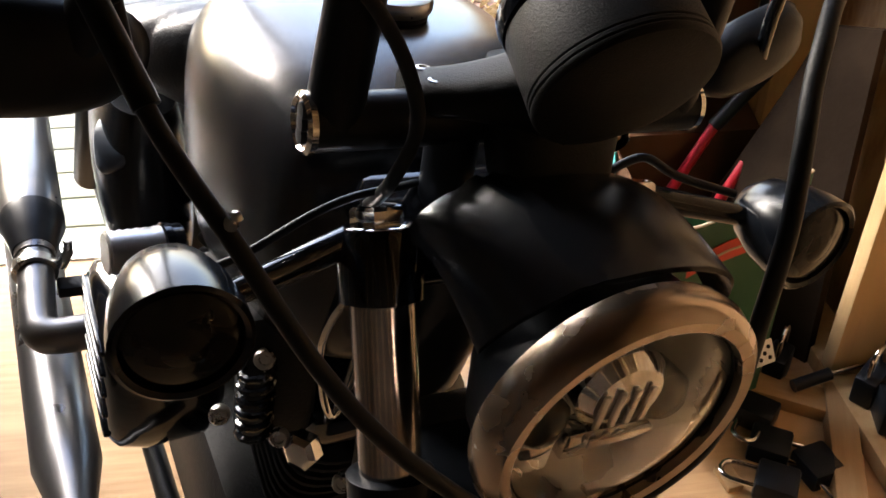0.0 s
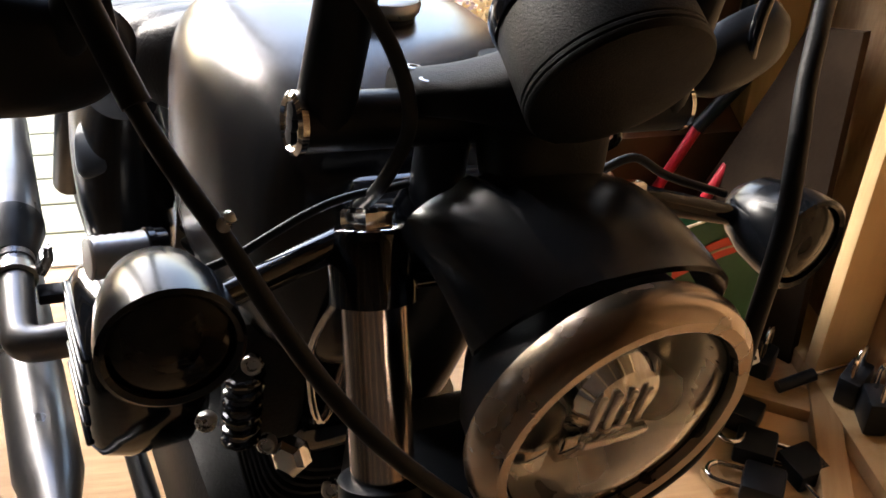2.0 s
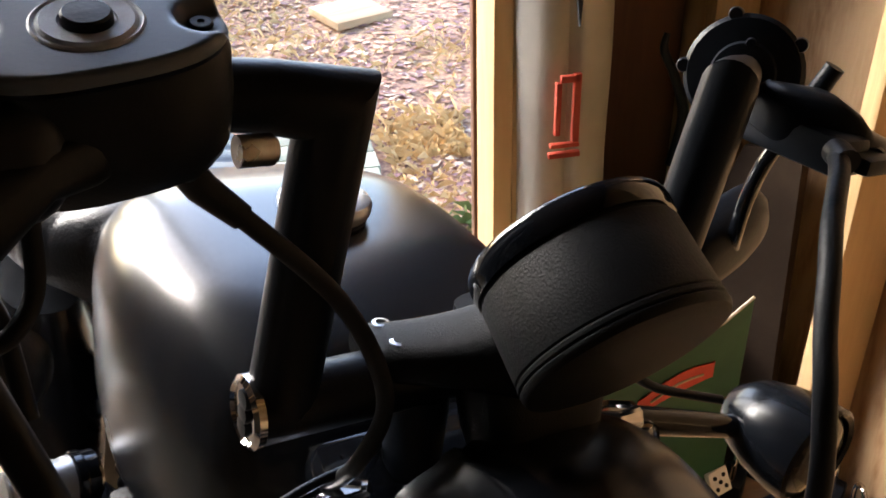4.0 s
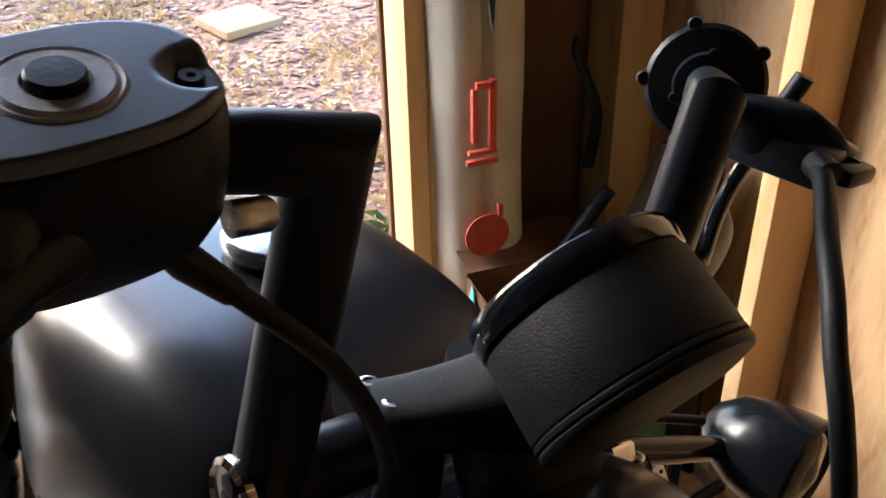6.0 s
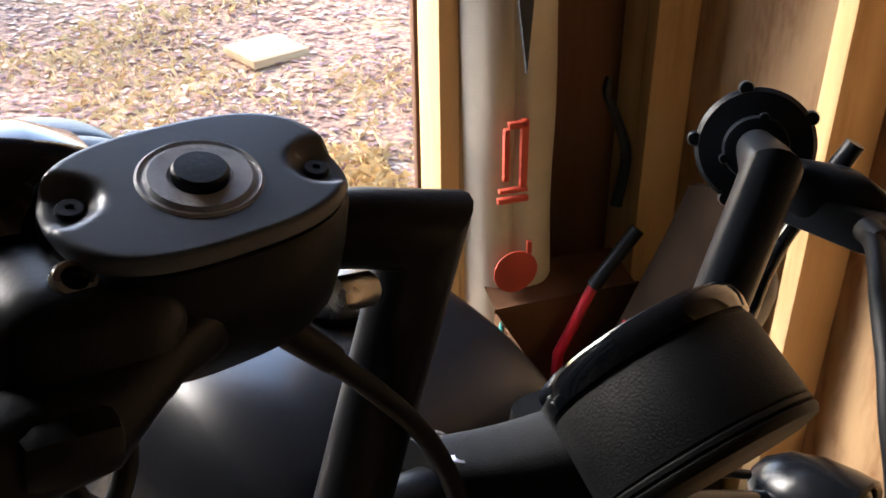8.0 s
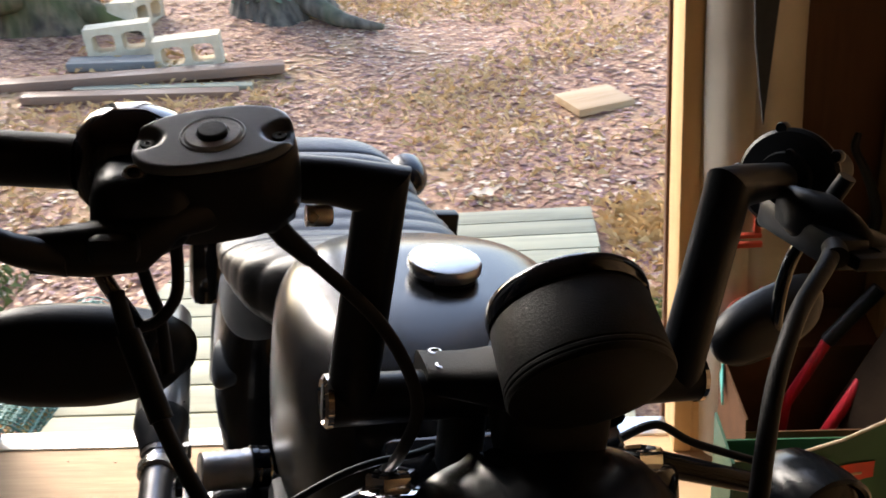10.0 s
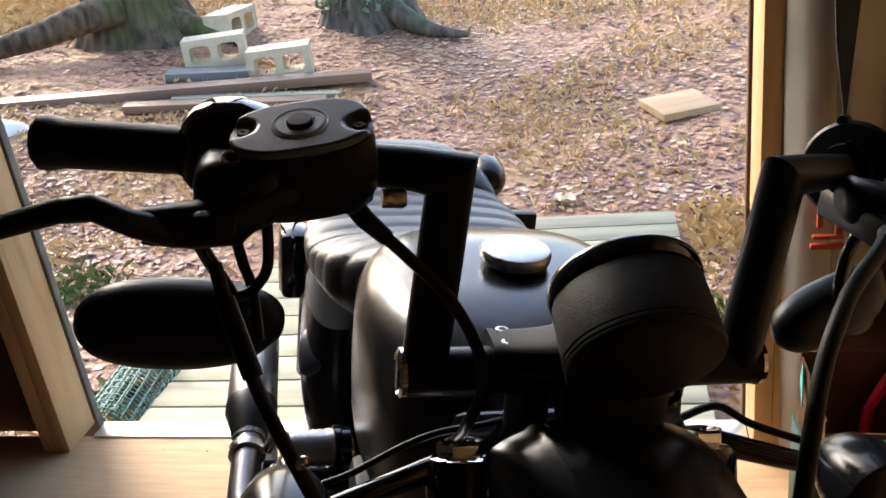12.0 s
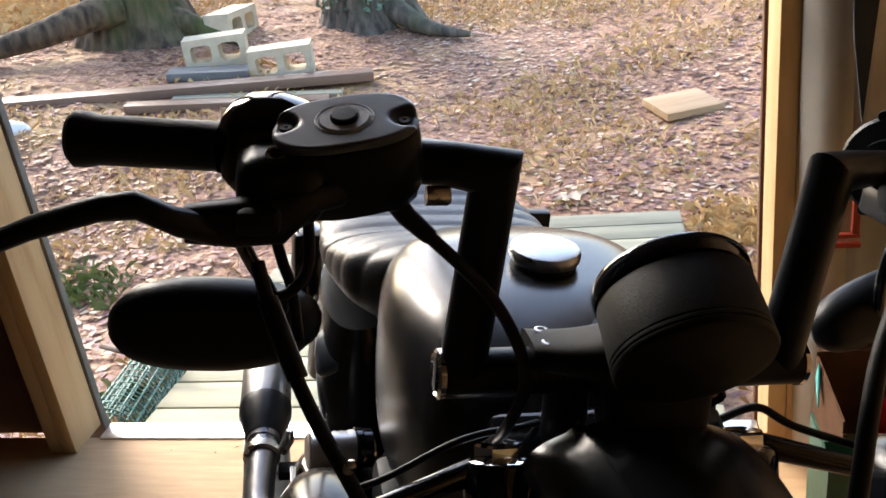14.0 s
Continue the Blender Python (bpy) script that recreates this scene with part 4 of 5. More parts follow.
for y in (0.15, 0.19):
    p_("spoke_cable", tube([(-0.09, 0.02, 0.86), (-0.105, 0.06, 0.76), (-0.08, 0.08, 0.66), (-0.05, 0.10, 0.55 + y)], 0.0032, 10, curve=6), CHROME)
# upper pipe with elbow, and muffler
p_("exhaust_pipe", tube([(-0.09, 0.52, 0.445), (-0.20, 0.53, 0.438), (-0.262, 0.535, 0.432), (-0.281, 0.545, 0.432), (-0.284, 0.57, 0.435), (-0.280, 0.64, 0.448), (-0.276, 0.70, 0.458)], [0.0235] * 7, 22, curve=5), EXHAUST, "satin grey exhaust pipe with a tight elbow")
p_("muffler", tube([(-0.277, 0.685, 0.455), (-0.276, 0.70, 0.458), (-0.274, 0.745, 0.463), (-0.273, 0.755, 0.465), (-0.262, 1.10, 0.475), (-0.262, 1.11, 0.475)], [0.026, 0.0275, 0.041, 0.0425, 0.0425, 0.038], 32), EXHAUST, "long straight dark satin muffler")
p_("muffler_cone", tube([(-0.2768, 0.694, 0.4565), (-0.2755, 0.715, 0.46), (-0.2735, 0.75, 0.464), (-0.2725, 0.768, 0.4655)], [0.028, 0.033, 0.0432, 0.0435], 32), BLACK, "black muffler end cone")
p_("muffler_lower", tube([(-0.10, 0.14, 0.42), (-0.20, 0.16, 0.40), (-0.262, 0.20, 0.35), (-0.272, 0.30, 0.31), (-0.272, 0.36, 0.305), (-0.272, 0.44, 0.30), (-0.27, 1.05, 0.30)], [0.0235, 0.0235, 0.0235, 0.0235, 0.026, 0.0425, 0.0425], 28), EXHAUST, "dark satin lower exhaust and muffler")
p_("exhaust_clamp", lathe([(0.027, -0.008), (0.0295, -0.007), (0.0295, 0.007), (0.027, 0.008)], aim((-0.279, 0.66, 0.452), (0.05, 1, 0.15)), 24), STEEL)
p_("clamp_bolt", tube([(-0.248, 0.66, 0.455), (-0.236, 0.66, 0.475), (-0.236, 0.66, 0.495)], [0.009, 0.007, 0.006], 12), STEEL, "steel clamp bolt")
p_("exhaust_bracket", box(-0.255, 0.63, 0.42, -0.15, 0.66, 0.437, 0.004), BLACK)
# oil tank below the seat
rings = []
for k in range(15):
    t = k / 14
    z = 0.42 + 0.29 * t
    rings.append(oval((-0.128 - 0.012 * t, 0.68 - 0.05 * (1 - t) + 0.03 * t, z), X, Y, 0.035 + 0.026 * math.sin(t * 2.7), 0.08 + 0.05 * t, 2.6, 32))
ot = p_("oil_tank", loft(rings), TANK, "satin black oil tank cover below the seat", sharp=60)
p_("filler_panel", loft([oval(Vector((-0.172, 0.625, 0.652)) + Vector((-0.45, -0.45, 0.77)) * (0.006 * k), Vector((0.86, -0.1, 0.44)).normalized(), Vector((0.1, 0.85, 0.52)).normalized(), 0.026 * s, 0.042 * s, 3.2, 32) for k, s in enumerate((0.85, 1.0, 1.0, 0.88))]), CAPGREY, "glossy grey filler panel", ot, sharp=60)
p_("side_plate", box(-0.165, 0.80, 0.42, -0.155, 0.86, 0.62, 0.004), GLOSS)
p_("rear_bag", box(-0.225, 0.90, 0.60, -0.17, 0.99, 0.73, 0.018), GLOSS, "gloss black strut cover beside the seat")
signal(1, 1.02, 0.80, 0.165, "rear_turn_signal", 1)
p_("plate_holder", box(0.20, 1.0, 0.68, 0.27, 1.03, 0.73, 0.004), BLACK)
p_("plate_arm", tube([(0.10, 1.05, 0.66), (0.23, 1.02, 0.70)], 0.008, 10), BLACK)
for x, y, z in ((-0.06, 0.01, 0.935), (-0.02, 0.0, 0.94), (0.045, 0.01, 0.94), (0.075, 0.02, 0.935)):
    p_("wiring_plug", box(x, y, z, x + 0.014, y + 0.012, z + 0.018, 0.003), AMBER if x > 0 else BLACK)
for x in (-0.012, 0.01, 0.03, 0.05):
    p_("wiring", tube([(x, -0.01, 0.985), (x + 0.01, -0.022, 0.965), (x + 0.004, -0.006, 0.945), (x + 0.02, 0.02, 0.92)], 0.003, 8, curve=5), GLOSS)


# ---- things in the corner of the shed ----
def wrap_roll():
    w = thing("house_wrap_roll", "upright white woven wrap roll with red print in the corner", "wrap roll")
    rings = []
    for k in range(25):
        z = 0.02 + 1.55 * k / 24
        c = Vector((1.005 - 0.03 * k / 24, 1.99 + 0.005 * math.sin(k), z))
        ring = []
        for i in range(48):
            a = 2 * math.pi * i / 48
            r = 0.078 + 0.010 * math.cos(2 * a + 0.5) + 0.004 * noise.noise((math.cos(a) * 2, math.sin(a) * 2, z * 3))
            r -= 0.020 * math.exp(-((a - 4.62) / 0.16) ** 2)
            ring.append(c + Vector((r * math.cos(a), r * math.sin(a) * 0.85, 0)))
        rings.append(ring)
    part("roll", loft(rings), WRAP, w, sharp=70)
    return w


wrap = wrap_roll()
for x0, z0, x1, z1 in ((0.952, 0.60, 0.962, 0.70), (0.985, 0.585, 0.998, 0.715), (0.945, 0.575, 1.0, 0.583), (0.942, 0.555, 1.002, 0.565), (0.96, 0.70, 0.995, 0.712)):
    part("print_bar", box(x0, 1.905, z0, x1, 1.917, z1, 0.001), WRAPRED, wrap)
part("print_bar", lathe([(0.03, 0), (0.045, 0.001), (0.045, 0.004), (0.03, 0.005)], aim((0.985, 1.917, 0.40), (0, -1, 0)), 32), WRAPRED, wrap)
part("print_bar", box(1.005, 1.906, 0.44, 1.014, 1.917, 0.465, 0.001), WRAPRED, wrap)
bm = loft([[Vector((x, y, z)) for x, y, z in ((0.925, 1.895, 1.5), (1.01, 1.895, 1.5), (1.005, 1.897, 1.1), (0.987, 1.899, 0.80), (0.965, 1.9, 0.95))],
           [Vector((x, y + 0.008, z)) for x, y, z in ((0.925, 1.895, 1.5), (1.01, 1.895, 1.5), (1.005, 1.897, 1.1), (0.987, 1.899, 0.80), (0.965, 1.9, 0.95))]])
tagged(part("hanging_strap", bm, DARKCLOTH), "dark blue cloth strap hanging against the white roll", "strap")

carton = thing("cardboard_box", "open brown cardboard box standing in the corner, shade in its colour", "cardboard box", pose(0, 0, 0))
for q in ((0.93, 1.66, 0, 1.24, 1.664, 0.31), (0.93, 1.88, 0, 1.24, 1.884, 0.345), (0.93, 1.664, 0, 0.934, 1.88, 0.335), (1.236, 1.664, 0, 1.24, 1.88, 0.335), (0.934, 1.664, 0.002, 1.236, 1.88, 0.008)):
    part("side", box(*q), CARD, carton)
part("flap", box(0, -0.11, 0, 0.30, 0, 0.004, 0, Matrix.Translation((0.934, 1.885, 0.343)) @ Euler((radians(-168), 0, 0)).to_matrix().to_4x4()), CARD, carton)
part("printed_corner", loft([[Vector(q) for q in ((0.918, 1.8, 0.27), (0.925, 1.84, 0.345), (0.925, 1.86, 0.30))], [Vector(q) + X * 0.003 for q in ((0.918, 1.8, 0.27), (0.925, 1.84, 0.345), (0.925, 1.86, 0.30))]]), TEAL, carton, "teal printed corner")

cut = thing("bolt_cutter", "bolt cutter with red handles standing in the cardboard box", "bolt cutter")
part("handle", tube([(1.02, 1.80, 0.02), (1.05, 1.84, 0.24), (1.125, 1.85, 0.385)], 0.011, 14), RED, cut, "glossy red handle")
part("handle", tube([(1.06, 1.74, 0.02), (1.10, 1.76, 0.22), (1.165, 1.78, 0.33)], 0.011, 14), RED, cut, "glossy red handle")
part("grip", tube([(1.120, 1.85, 0.375), (1.165, 1.85, 0.435), (1.205, 1.85, 0.487)], 0.0145, 14), RUBBER, cut, "black rubber grip")

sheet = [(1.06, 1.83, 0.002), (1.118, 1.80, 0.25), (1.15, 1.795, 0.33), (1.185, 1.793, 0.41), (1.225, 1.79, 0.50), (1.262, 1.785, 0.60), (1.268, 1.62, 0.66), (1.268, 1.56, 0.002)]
tagged(part("leaning_sheet", loft([[Vector(q) + Vector((0.004 * math.sin(7 * i), 0, 0)) for i, q in enumerate(sheet)], [Vector(q) + Vector((0.012, 0.006, 0)) for q in sheet]]), TARP), "brown board with a frayed pale edge leaning on the wall, darkened for shade", "board")
tagged(part("pry_bar", tube([(1.20, 1.93, 0.50), (1.215, 1.935, 0.60), (1.19, 1.94, 0.68), (1.165, 1.94, 0.73), (1.17, 1.945, 0.76)], [0.012, 0.011, 0.009, 0.008, 0.006], 10, curve=5), BLACK), "dark curved iron bar leaning in the corner", "pry bar")

def green_carton():
    c = thing("green_carton", "open green printed cardboard box with a red label", "cardboard box")
    xs_ = [0.865, 0.90, 0.96, 1.02, 1.08, 1.13]
    tops = [0.405, 0.408, 0.422, 0.442, 0.468, 0.50]

    def panel(pts, thick):
        """A bent upright sheet of card along (x, y, top) points."""
        rings = [[Vector((x, y, 0.001)), Vector((x, y + thick, 0.001)), Vector((x, y + thick, z)), Vector((x, y, z))] for x, y, z in pts]
        return loft(rings)

    front = panel([(x, 1.458 + 0.02 * ((x - 0.96) / 0.17) ** 2, z) for x, z in zip(xs_, tops)], 0.004)
    part("front_panel", front, GREENCARD, c)
    part("top_edge", tube([(x, 1.460 + 0.02 * ((x - 0.96) / 0.17) ** 2, z + 0.001) for x, z in zip(xs_, tops)], 0.0026, 6), CARD_PALE, c, "bare pale card edge")
    part("side_panel", loft([[Vector((0.861, y, z)), Vector((0.865, y, z)), Vector((0.865, y2, z)), Vector((0.861, y2, z))] for y, y2, z in ((1.466, 1.60, 0.001), (1.466, 1.60, 0.40))]), GREENCARD, c)
    part("back_panel", panel([(0.866, 1.60, 0.34), (1.13, 1.60, 0.34)], 0.004), GREENCARD, c)
    rings = []
    for k in range(13):
        t = k / 12
        x = 0.948 + 0.125 * t
        z = 0.338 + 0.048 * t + 0.012 * math.sin(math.pi * t)
        h = 0.019 * (0.55 + 0.45 * math.sin(math.pi * min(max(t, 0.08), 0.92)) ** 0.5)
        y = 1.4568 + 0.02 * ((x - 0.96) / 0.17) ** 2
        rings.append([Vector((x, y - 0.0015, z - h)), Vector((x, y + 0.0005, z - h)), Vector((x, y + 0.0005, z + h)), Vector((x, y - 0.0015, z + h))])
    lab = part("label_band", loft(rings), REDLABEL, c, "curved red label")
    part("print_bar", tube([(0.968 + 0.086 * t, 1.4545 + 0.02 * ((0.008 + 0.086 * t) / 0.17) ** 2, 0.348 + 0.034 * t + 0.010 * math.sin(math.pi * t)) for t in (0, 0.25, 0.5, 0.75, 1)], 0.0022, 6), CARD_PALE, lab)
    return c


green_carton()


def padlock(m, s=1.0):
    p = thing("padlock", "black padlock with a steel shackle lying on the shed floor", "padlock", m, "padlocks on the floor")
    part("body", box(-0.026 * s, -0.016 * s, 0.0, 0.026 * s, 0.016 * s, 0.055 * s, 0.006), BLACK, p)
    arc = [(-0.016 * s, 0, 0.05 * s), (-0.016 * s, 0, 0.085 * s)] + [(0.016 * s * -math.cos(a), 0, 0.085 * s + 0.016 * s * math.sin(a)) for a in (0.5, 1.0, 1.57, 2.1, 2.6)] + [(0.016 * s, 0, 0.085 * s), (0.016 * s, 0, 0.05 * s)]
    part("shackle", tube(arc, 0.004 * s, 10), CHROME, p, "bright steel shackle")
    return p


lock = padlock(pose(1.08, 1.37, 0.018, 90, 0, 60), 1.25)
for m in (pose(1.165, 1.335, 0.018, 90, 0, 15), pose(1.19, 1.53, 0.001, 0, 0, 50), pose(1.315, 1.43, 0.041, 0, -8, 40), pose(1.315, 1.36, 0.041, 0, 4, 75), pose(1.12, 1.255, 0.018, 90, 0, -120), pose(1.135, 1.45, 0.018, 80, 0, -40)):
    copy_thing(lock, m)
charm = thing("lock_tag", "small white tag with dark dots among the padlocks", "tag", pose(1.115, 1.47, 0.13, 60, 0, 20))
part("tag_plate", box(-0.022, -0.022, 0, 0.022, 0.022, 0.012, 0.003), WHITEP, charm)
for a, b in ((-0.01, 0.01), (0.01, 0.01), (-0.01, -0.01), (0.01, -0.01), (0, 0.0)):
    part("dot", lathe([(0.004, 0.012), (0.004, 0.0135), (0, 0.0138)], Matrix.Translation((a, b, 0)), 12), BLACK, charm)
part("tag_block", box(-0.026, -0.026, -0.09, 0.026, 0.026, -0.001, 0.004), BLACK, charm)
for m, dims in ((pose(1.232, 1.33, 0.0, 0, 0, 70), (0.30, 0.05, 0.038)), (pose(1.19, 1.47, 0.0, 0, 0, -30), (0.14, 0.06, 0.03)), (pose(1.02, 1.30, 0.0, 0, 0, 100), (0.05, 0.03, 0.015))):
    tagged(part("wood_offcut", box(-dims[0] / 2, -dims[1] / 2, 0, dims[0] / 2, dims[1] / 2, dims[2], 0.003), BOARD), "short pale pine offcut lying on the floor", "offcut", "offcuts").matrix_world = m
rod = thing("steel_rod_tool", "black bar with a bright steel rod resting across the offcut", "tool")
part("bar", tube([(1.19, 1.46, 0.047), (1.262, 1.472, 0.060)], 0.012, 10), BLACK, rod)
part("rod", tube([(1.262, 1.472, 0.060), (1.34, 1.478, 0.075)], 0.004, 8), CHROME, rod)
chain = thing("steel_chain", "short steel chain lying on the shed floor", "chain")
for k in range(9):
    p = Vector((1.04 + 0.022 * k, 1.205 + 0.012 * math.sin(k * 0.9), 0.008))
    loop = [(0.012 * math.cos(a), 0.007 * math.sin(a), 0) for a in (2 * math.pi * i / 14 for i in range(15))]
    part("link", tube([(pose(p.x, p.y, p.z + 0.004 * (k % 2), 75 * (k % 2), 0, 20 * math.cos(k)) @ Vector(q)) for q in loop], 0.0022, 6), STEEL, chain)
bits_v, bits_f = [], []
for k in range(70):
    x, y, s = random.uniform(-0.8, 1.2), random.uniform(0.6, 2.03), random.uniform(0.003, 0.009)
    a = random.uniform(0, 6.28)
    n0 = len(bits_v)
    bits_v += [(x + s * math.cos(a), y + s * math.sin(a), 0.001), (x + 0.4 * s * math.sin(a), y - 0.4 * s * math.cos(a), 0.004), (x - s * math.cos(a), y - s * math.sin(a), 0.001)]
    bits_f.append((n0, n0 + 1, n0 + 2))
me = bpy.data.meshes.new("floor_debris")
me.from_pydata(bits_v, [], bits_f)
me.materials.append(LEAFMATS[3])
tagged(new("floor_debris", me), "scattered leaf bits and dirt on the floor", "debris", kind="stuff")


# ---- things outdoors ----
def cinder_block(m):
    b, loops = bmesh.new(), []
    outer = [(-0.195, 0.0), (0.195, 0.0), (0.195, 0.19), (-0.195, 0.19)]
    shapes = [outer]
    for cx in (-0.088, 0.088):
        shapes.append([(q.x, q.z) for q in oval((cx, 0, 0.095), X, Z, 0.066, 0.055, 4, 20)])
    for y in (0.0, 0.19):
        edges, side = [], []
        for s in shapes:
            vs = [b.verts.new((x, y, z)) for x, z in s]
            side.append(vs)
            edges += [b.edges.new((vs[i], vs[(i + 1) % len(vs)])) for i in range(len(vs))]
        bmesh.ops.triangle_fill(b, use_beauty=True, edges=edges)
        loops.append(side)
    for p, q in zip(*loops):
        for i in range(len(p)):
            j = (i + 1) % len(p)
            b.faces.new((p[i], p[j], q[j], q[i]))
    ob = part("cinder_block", b, CONCRETE)
    ob.matrix_world = m
    return tagged(ob, "pale grey hollow concrete block lying on its side", "concrete block", "concrete blocks")


cb = cinder_block(pose(-1.89, 5.60, 0.225, 0, 0, 17))
copy_thing(cb, pose(-1.43, 5.48, 0.145, 0, 0, 14))
copy_thing(cb, pose(-1.93, 6.25, 0.29, 0, 0, 82))


def plank(name, a, b, width, thick, mat, label, category="plank"):
    a, b = Vector(a), Vector(b)
    d = b - a
    ob = part(name, box(0, -width / 2, 0, d.length, width / 2, thick, 0.004), mat)
    ob.matrix_world = Matrix.Translation(a) @ d.to_track_quat("X", "Z").to_matrix().to_4x4()
    return tagged(ob, label, category, "planks on the ground")


plank("long_plank", (-3.3, 4.66, 0.29), (-0.87, 5.5, 0.10), 0.15, 0.055, PLANK, "long wet brown plank lying across the leaves")
plank("short_plank", (-2.15, 4.85, 0.18), (-1.05, 5.13, 0.06), 0.12, 0.045, PLANK, "short wet brown plank lying on the leaves")
plank("short_plank", (-1.95, 5.03, 0.17), (-1.0, 5.25, 0.07), 0.09, 0.03, DECK, "short grey-green plank lying on the leaves")
plank("grey_board", (-2.11, 5.35, 0.235), (-1.64, 5.49, 0.185), 0.2, 0.05, GREYBOARD, "grey weathered board lying before the blocks")
sq = tagged(part("square_board", box(-0.16, -0.14, 0, 0.16, 0.14, 0.04, 0.003), BOARD), "pale cut pine board lying on the leaves", "board")
sq.matrix_world = pose(0.905, 4.94, -0.055, 4, 0, 25)


def tree(x, y, r, h, bark, roots, label, name="tree"):
    z0 = ground_z(x, y) - 0.1
    t = thing(name, label, "tree", pose(x, y, z0))
    n, rings = 150, []
    for k in range(60):
        u = k / 59
        z = h * u ** 1.7
        ring = []
        for i in range(n):
            a = 2 * math.pi * i / n
            flare = 0.65 * sum(w * max(0, math.cos(a - ra)) ** 7 for ra, w in roots) * math.exp(-z / 0.26)
            rr = r * (1 - 0.55 * z / h) + 0.22 * r * math.exp(-z / 0.3) + flare * r
            rr += 0.10 * r * noise.noise((math.cos(a) * 3, math.sin(a) * 3, z * 0.8)) + 0.06 * r * noise.noise((math.cos(a) * 11, math.sin(a) * 9, z * 2)) - 0.13 * r * abs(noise.noise((math.cos(a) * 7, math.sin(a) * 7, z * 0.9)))
            ring.append(Vector((rr * math.cos(a), rr * math.sin(a), z)))
        rings.append(ring)
    part("trunk", loft(rings), bark, t, sharp=80)
    for k in range(7):
        a, z = k * 2.4 + x, h * (0.55 + 0.06 * k)
        p0 = Vector((0, 0, z))
        d = Vector((math.cos(a), math.sin(a), 0.5))
        part("limb", tube([p0, p0 + d * 0.8, p0 + d * 1.7 + Z * 0.3, p0 + d * 2.6 + Vector((0.3, -0.2, 0.9))], [r * 0.3, r * 0.22, r * 0.13, r * 0.04], 10, curve=4), bark, t)
    return t


t1 = tree(-2.72, 6.25, 0.30, 6.5, BARK, ((4.2, 0.9), (5.6, 0.8), (3.3, 0.7), (0.2, 0.9), (2.0, 0.5)), "old mossy tree trunk with thick spreading roots")
part("root", tube([(0.05, -0.30, 0.30), (-0.10, -0.50, 0.29), (-0.30, -0.66, 0.24), (-0.55, -0.78, 0.20), (-0.85, -0.92, 0.16), (-1.15, -1.05, 0.12)], [0.11, 0.10, 0.085, 0.07, 0.055, 0.03], 16, curve=6), BARK, t1, "mossy surface root")
part("root", tube([(0.25, -0.1, 0.2), (0.55, -0.12, 0.08), (0.85, -0.2, -0.02)], [0.11, 0.07, 0.03], 14, curve=6), BARK, t1)
t2 = tree(-1.18, 6.75, 0.25, 6.0, BARK_PALE, ((5.0, 0.8), (0.1, 1.2), (3.6, 0.9), (4.3, 0.5)), "pale tree trunk with root flare and ivy")
part("root", tube([(0.2, -0.15, 0.2), (0.5, -0.35, 0.06), (0.8, -0.42, 0.0)], [0.09, 0.055, 0.02], 14, curve=6), BARK_PALE, t2)


def scatter(name, count, region, size, mats_, label, kind_, shape="leaf", seed=1, lift=0.0, cover=None):
    """Many small bent leaves or blades on the ground, in one mesh."""
    rng = np.random.default_rng(seed)
    V, F = [], []
    done = 0
    while done < count:
        x, y = rng.uniform(region[0], region[1]), region[2] + (region[3] - region[2]) * rng.random() ** 1.35
        if shape == "blade" and (abs(y - 4.66 - 0.346 * (x + 3.3)) < 0.14 and x < -0.85 or abs(y - 4.85 - 0.255 * (x + 2.15)) < 0.1 and -2.2 < x < -1.0):
            continue
        if -0.86 < x < 0.86 and y < 3.82 or -1.2 < x < -0.8 and y < 2.2:
            continue
        if cover and noise.noise((x * cover, y * cover, seed * 3.1)) + 0.25 * noise.noise((x * 5, y * 5, seed)) < rng.uniform(-0.15, 0.35):
            continue
        z = ground_z(x, y) + 0.03 * noise.noise((x * 1.3, y * 1.3, 0)) + 0.018 * noise.noise((x * 6, y * 6, 3)) + lift
        a, s = rng.uniform(0, 6.283), size * rng.uniform(0.55, 1.4)
        n0 = len(V)
        c, sn = math.cos(a), math.sin(a)
        if shape == "leaf":
            w, up = s * rng.uniform(0.4, 0.75), s * rng.uniform(-0.1, 0.3)
            t1_, t2_ = rng.uniform(-0.3, 0.3) * s, rng.uniform(-0.2, 0.3) * s
            for u, v, h in ((-s, 0, t1_), (0, -w, up), (s, 0, t2_), (0, w, up * 0.4), (0, 0, 0.1 * s)):
                V.append((x + u * c - v * sn, y + u * sn + v * c, z + 0.006 + max(h, 0)))
            F += [(n0, n0 + 1, n0 + 4), (n0 + 1, n0 + 2, n0 + 4), (n0 + 2, n0 + 3, n0 + 4), (n0 + 3, n0, n0 + 4)]
        else:
            lean, w = s * rng.uniform(0.4, 1.3), 0.0028
            V += [(x - w * sn, y + w * c, z), (x + w * sn, y - w * c, z), (x + 0.5 * lean * c + w * 0.7 * sn, y + 0.5 * lean * sn - w * 0.7 * c, z + s * 0.6), (x + lean * c, y + lean * sn, z + s * rng.uniform(0.3, 0.8))]
            F += [(n0, n0 + 1, n0 + 2), (n0, n0 + 2, n0 + 3)]
        done += 1
    me = bpy.data.meshes.new(name)
    me.from_pydata(V, [], F)
    me.materials.append(mats_)
    return tagged(new(name, me), label, kind_, kind="stuff")


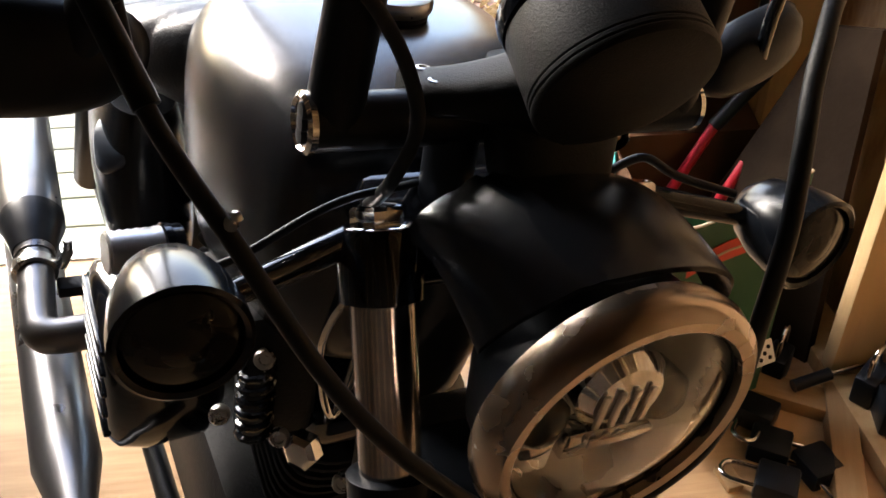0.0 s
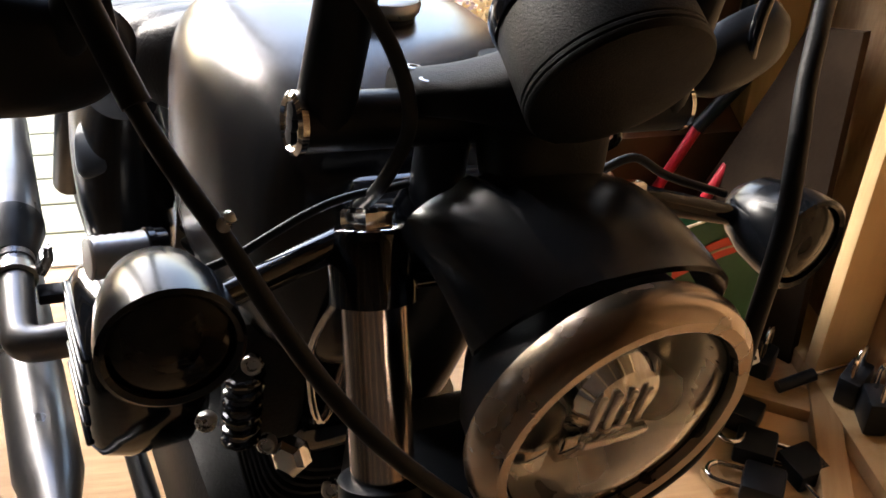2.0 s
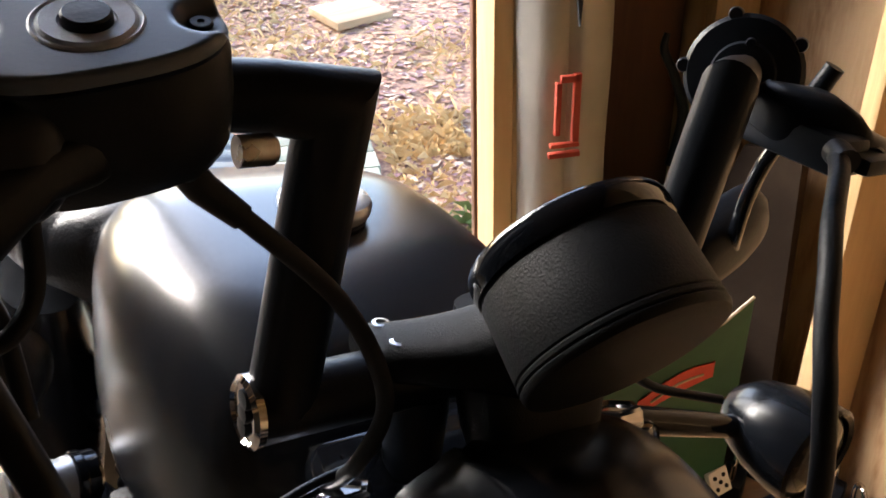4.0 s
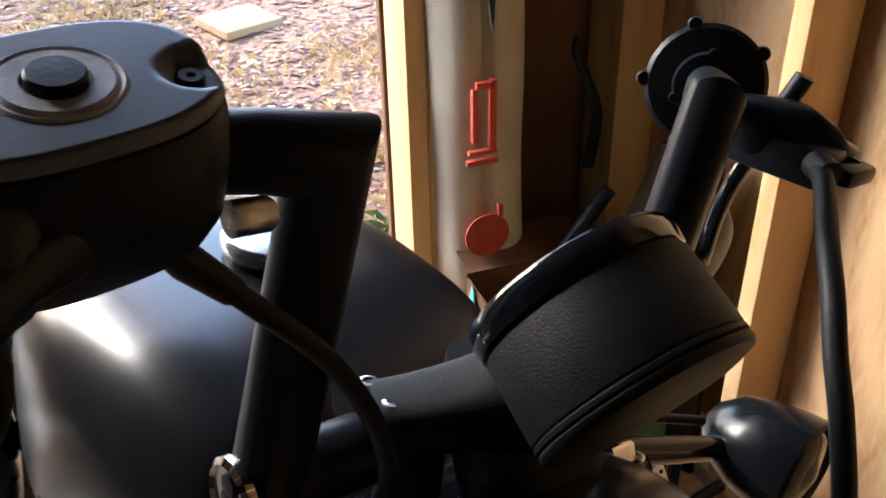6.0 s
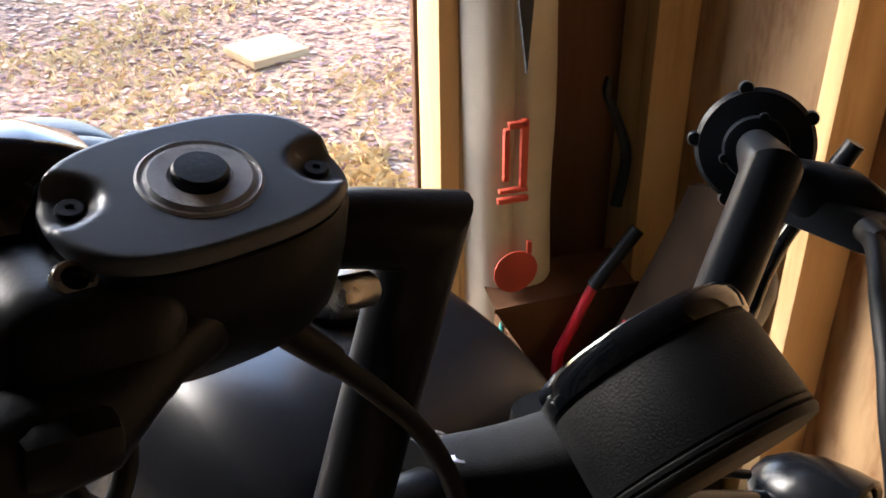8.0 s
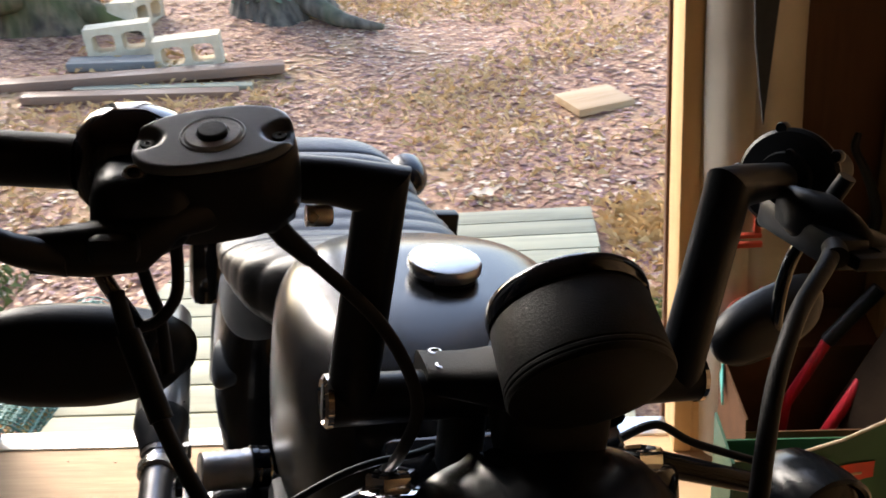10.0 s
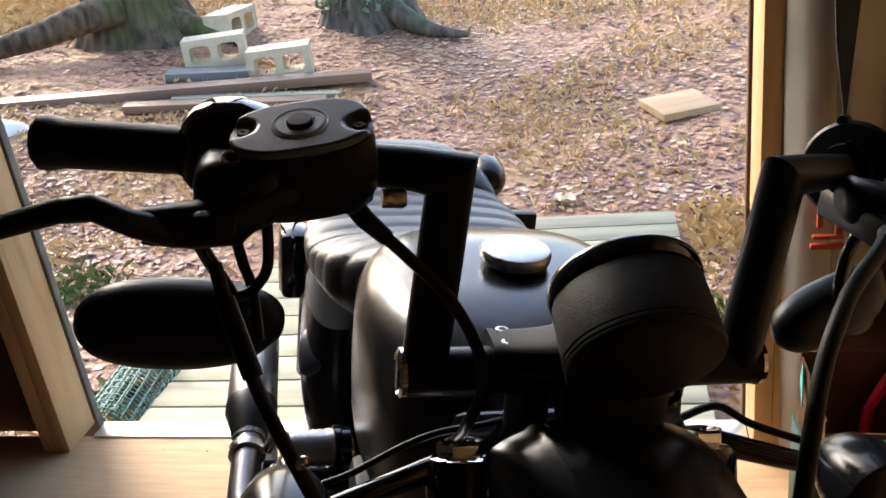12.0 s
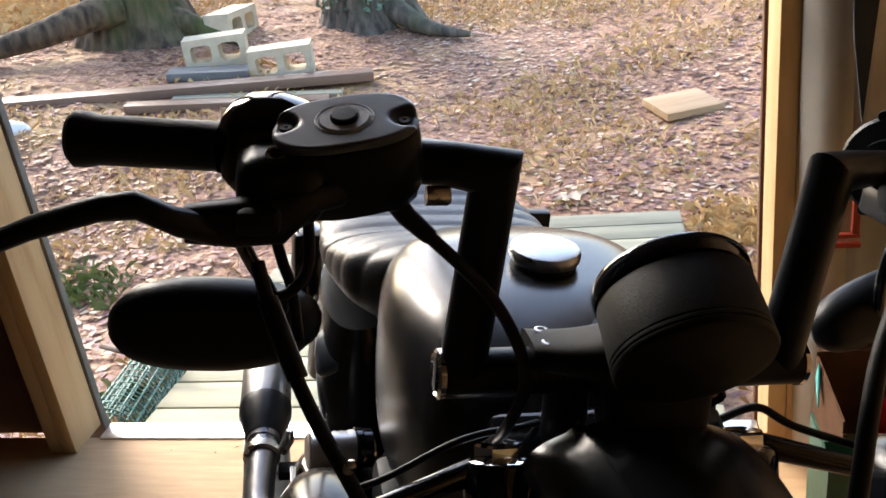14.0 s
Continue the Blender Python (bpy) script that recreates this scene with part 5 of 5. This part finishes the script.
NEAR = (-5.0, 2.8, 2.15, 9.5)
for i, (nm, cnt) in enumerate((("purple_leaves", 16000), ("tan_leaves", 12000), ("pale_leaves", 6000), ("rust_leaves", 12000))):
    scatter("fallen_leaves", cnt, NEAR, 0.021, LEAFMATS[i], "fallen oak leaves, " + nm.replace("_", " ") + " strewn over the ground", "leaves", seed=i + 1, cover=0.8 if i == 2 else None)
scatter("dry_grass", 22000, NEAR, 0.05, STRAW, "dry yellow grass among the leaves", "grass", "blade", 11, cover=0.9)
scatter("dry_grass", 2400, (-5, -3.15, 6.0, 9.5), 0.12, STRAW, "tall dry grass beside the tree", "grass", "blade", 13)
for k, (x, y, rr, cnt) in enumerate(((-1.55, 3.25, 0.15, 130), (-1.95, 3.3, 0.11, 90), (1.0, 3.65, 0.2, 380), (-1.0, 2.45, 0.06, 60), (0.98, 2.9, 0.12, 160))):
    scatter("grass_tuft", cnt, (x - rr, x + rr, y - rr, y + rr), 0.07, GRASS if k != 2 else STRAW, "tuft of fresh grass growing through the leaves", "grass", "blade", 20 + k)
rng = np.random.default_rng(5)
V, F = [], []
for k in range(900):
    a, z = rng.uniform(3.6, 6.2), rng.uniform(0.2, 1.3)
    r = 0.27 * (1 - 0.06 * z) + 0.05 * math.exp(-z / 0.3) + rng.uniform(0.0, 0.07)
    p, s, n0 = Vector((-1.18 + r * math.cos(a), 6.75 + r * math.sin(a), ground_z(-1.18, 6.75) - 0.1 + z)), rng.uniform(0.014, 0.03), len(V)
    d = Vector(rng.normal(size=3)).normalized()
    e = d.orthogonal().normalized()
    V += [tuple(p + d * s), tuple(p + e * s * 0.6), tuple(p - d * s), tuple(p - e * s * 0.6)]
    F.append((n0, n0 + 1, n0 + 2, n0 + 3))
me = bpy.data.meshes.new("ivy")
me.from_pydata(V, [], F)
me.materials.append(IVY)
tagged(new("ivy", me), "grey-green ivy leaves on the tree trunk", "ivy", kind="stuff")

# rolled plastic mesh fence beside the ramp
roll = thing("fence_roll", "roll of green plastic mesh fencing lying beside the ramp", "fence roll", pose(-0.885, 2.19, -0.075, 0, 0, 3))
b = bmesh.new()
for layer, r in ((0, 0.085), (1, 0.07)):
    for k in range(18):
        a = 2 * math.pi * k / 18 + layer
        tube([(r * math.cos(a + 0.02 * j), 0.034 * j, r * math.sin(a + 0.02 * j)) for j in range(21)], 0.0024, 5, b)
    for j in range(21):
        tube([(r * math.cos(2 * math.pi * i / 24), 0.034 * j, r * math.sin(2 * math.pi * i / 24)) for i in range(25)], 0.0024, 5, b)
part("mesh_net", b, MESHGREEN, roll, sharp=80)
tagged(part("fallen_stick", tube([(-1.22, 2.72, -0.10), (-0.95, 2.55, -0.04), (-0.72, 2.42, 0.0)], [0.008, 0.011, 0.008], 8, curve=4), DARK), "dark stick leaning over the fence roll", "stick")
rings = [[Vector((-2.72 + 0.16 * s * math.cos(a) * (1 + 0.2 * math.sin(3 * a)), 4.5 + 0.12 * s * math.sin(a), 0.17 + z)) for a in (2 * math.pi * i / 20 for i in range(20))] for z, s in ((0, 0.8), (0.03, 1.0), (0.07, 0.8), (0.10, 0.35), (0.11, 0.05))]
tagged(part("plastic_bag", loft(rings), WHITEP, sharp=70), "crumpled white plastic bag on the ground", "plastic bag")
rings = []
for k in range(15):
    t = k / 14
    w = 0.055 * math.sin(math.pi * min(max(t, 0.02), 0.985)) * (0.62 + 0.38 * math.cos(t * 6.5 * math.pi))
    z = 0.012 + 0.02 * t * t + 0.006 * math.sin(7 * t)
    rings.append([Vector((0.17 * (t - 0.5), w, z + 0.012)), Vector((0.17 * (t - 0.5), 0, z)), Vector((0.17 * (t - 0.5), -w, z + 0.008)), Vector((0.17 * (t - 0.5), 0, z - 0.0015))])
big_leaf = tagged(part("oak_leaf", loft(rings), LEAFMATS[2], sharp=80), "large pale dry oak leaf lying on the leaf litter", "leaf")
big_leaf.matrix_world = pose(0.359, 3.905, ground_z(0.359, 3.905) + 0.02, 0, 0, 20)
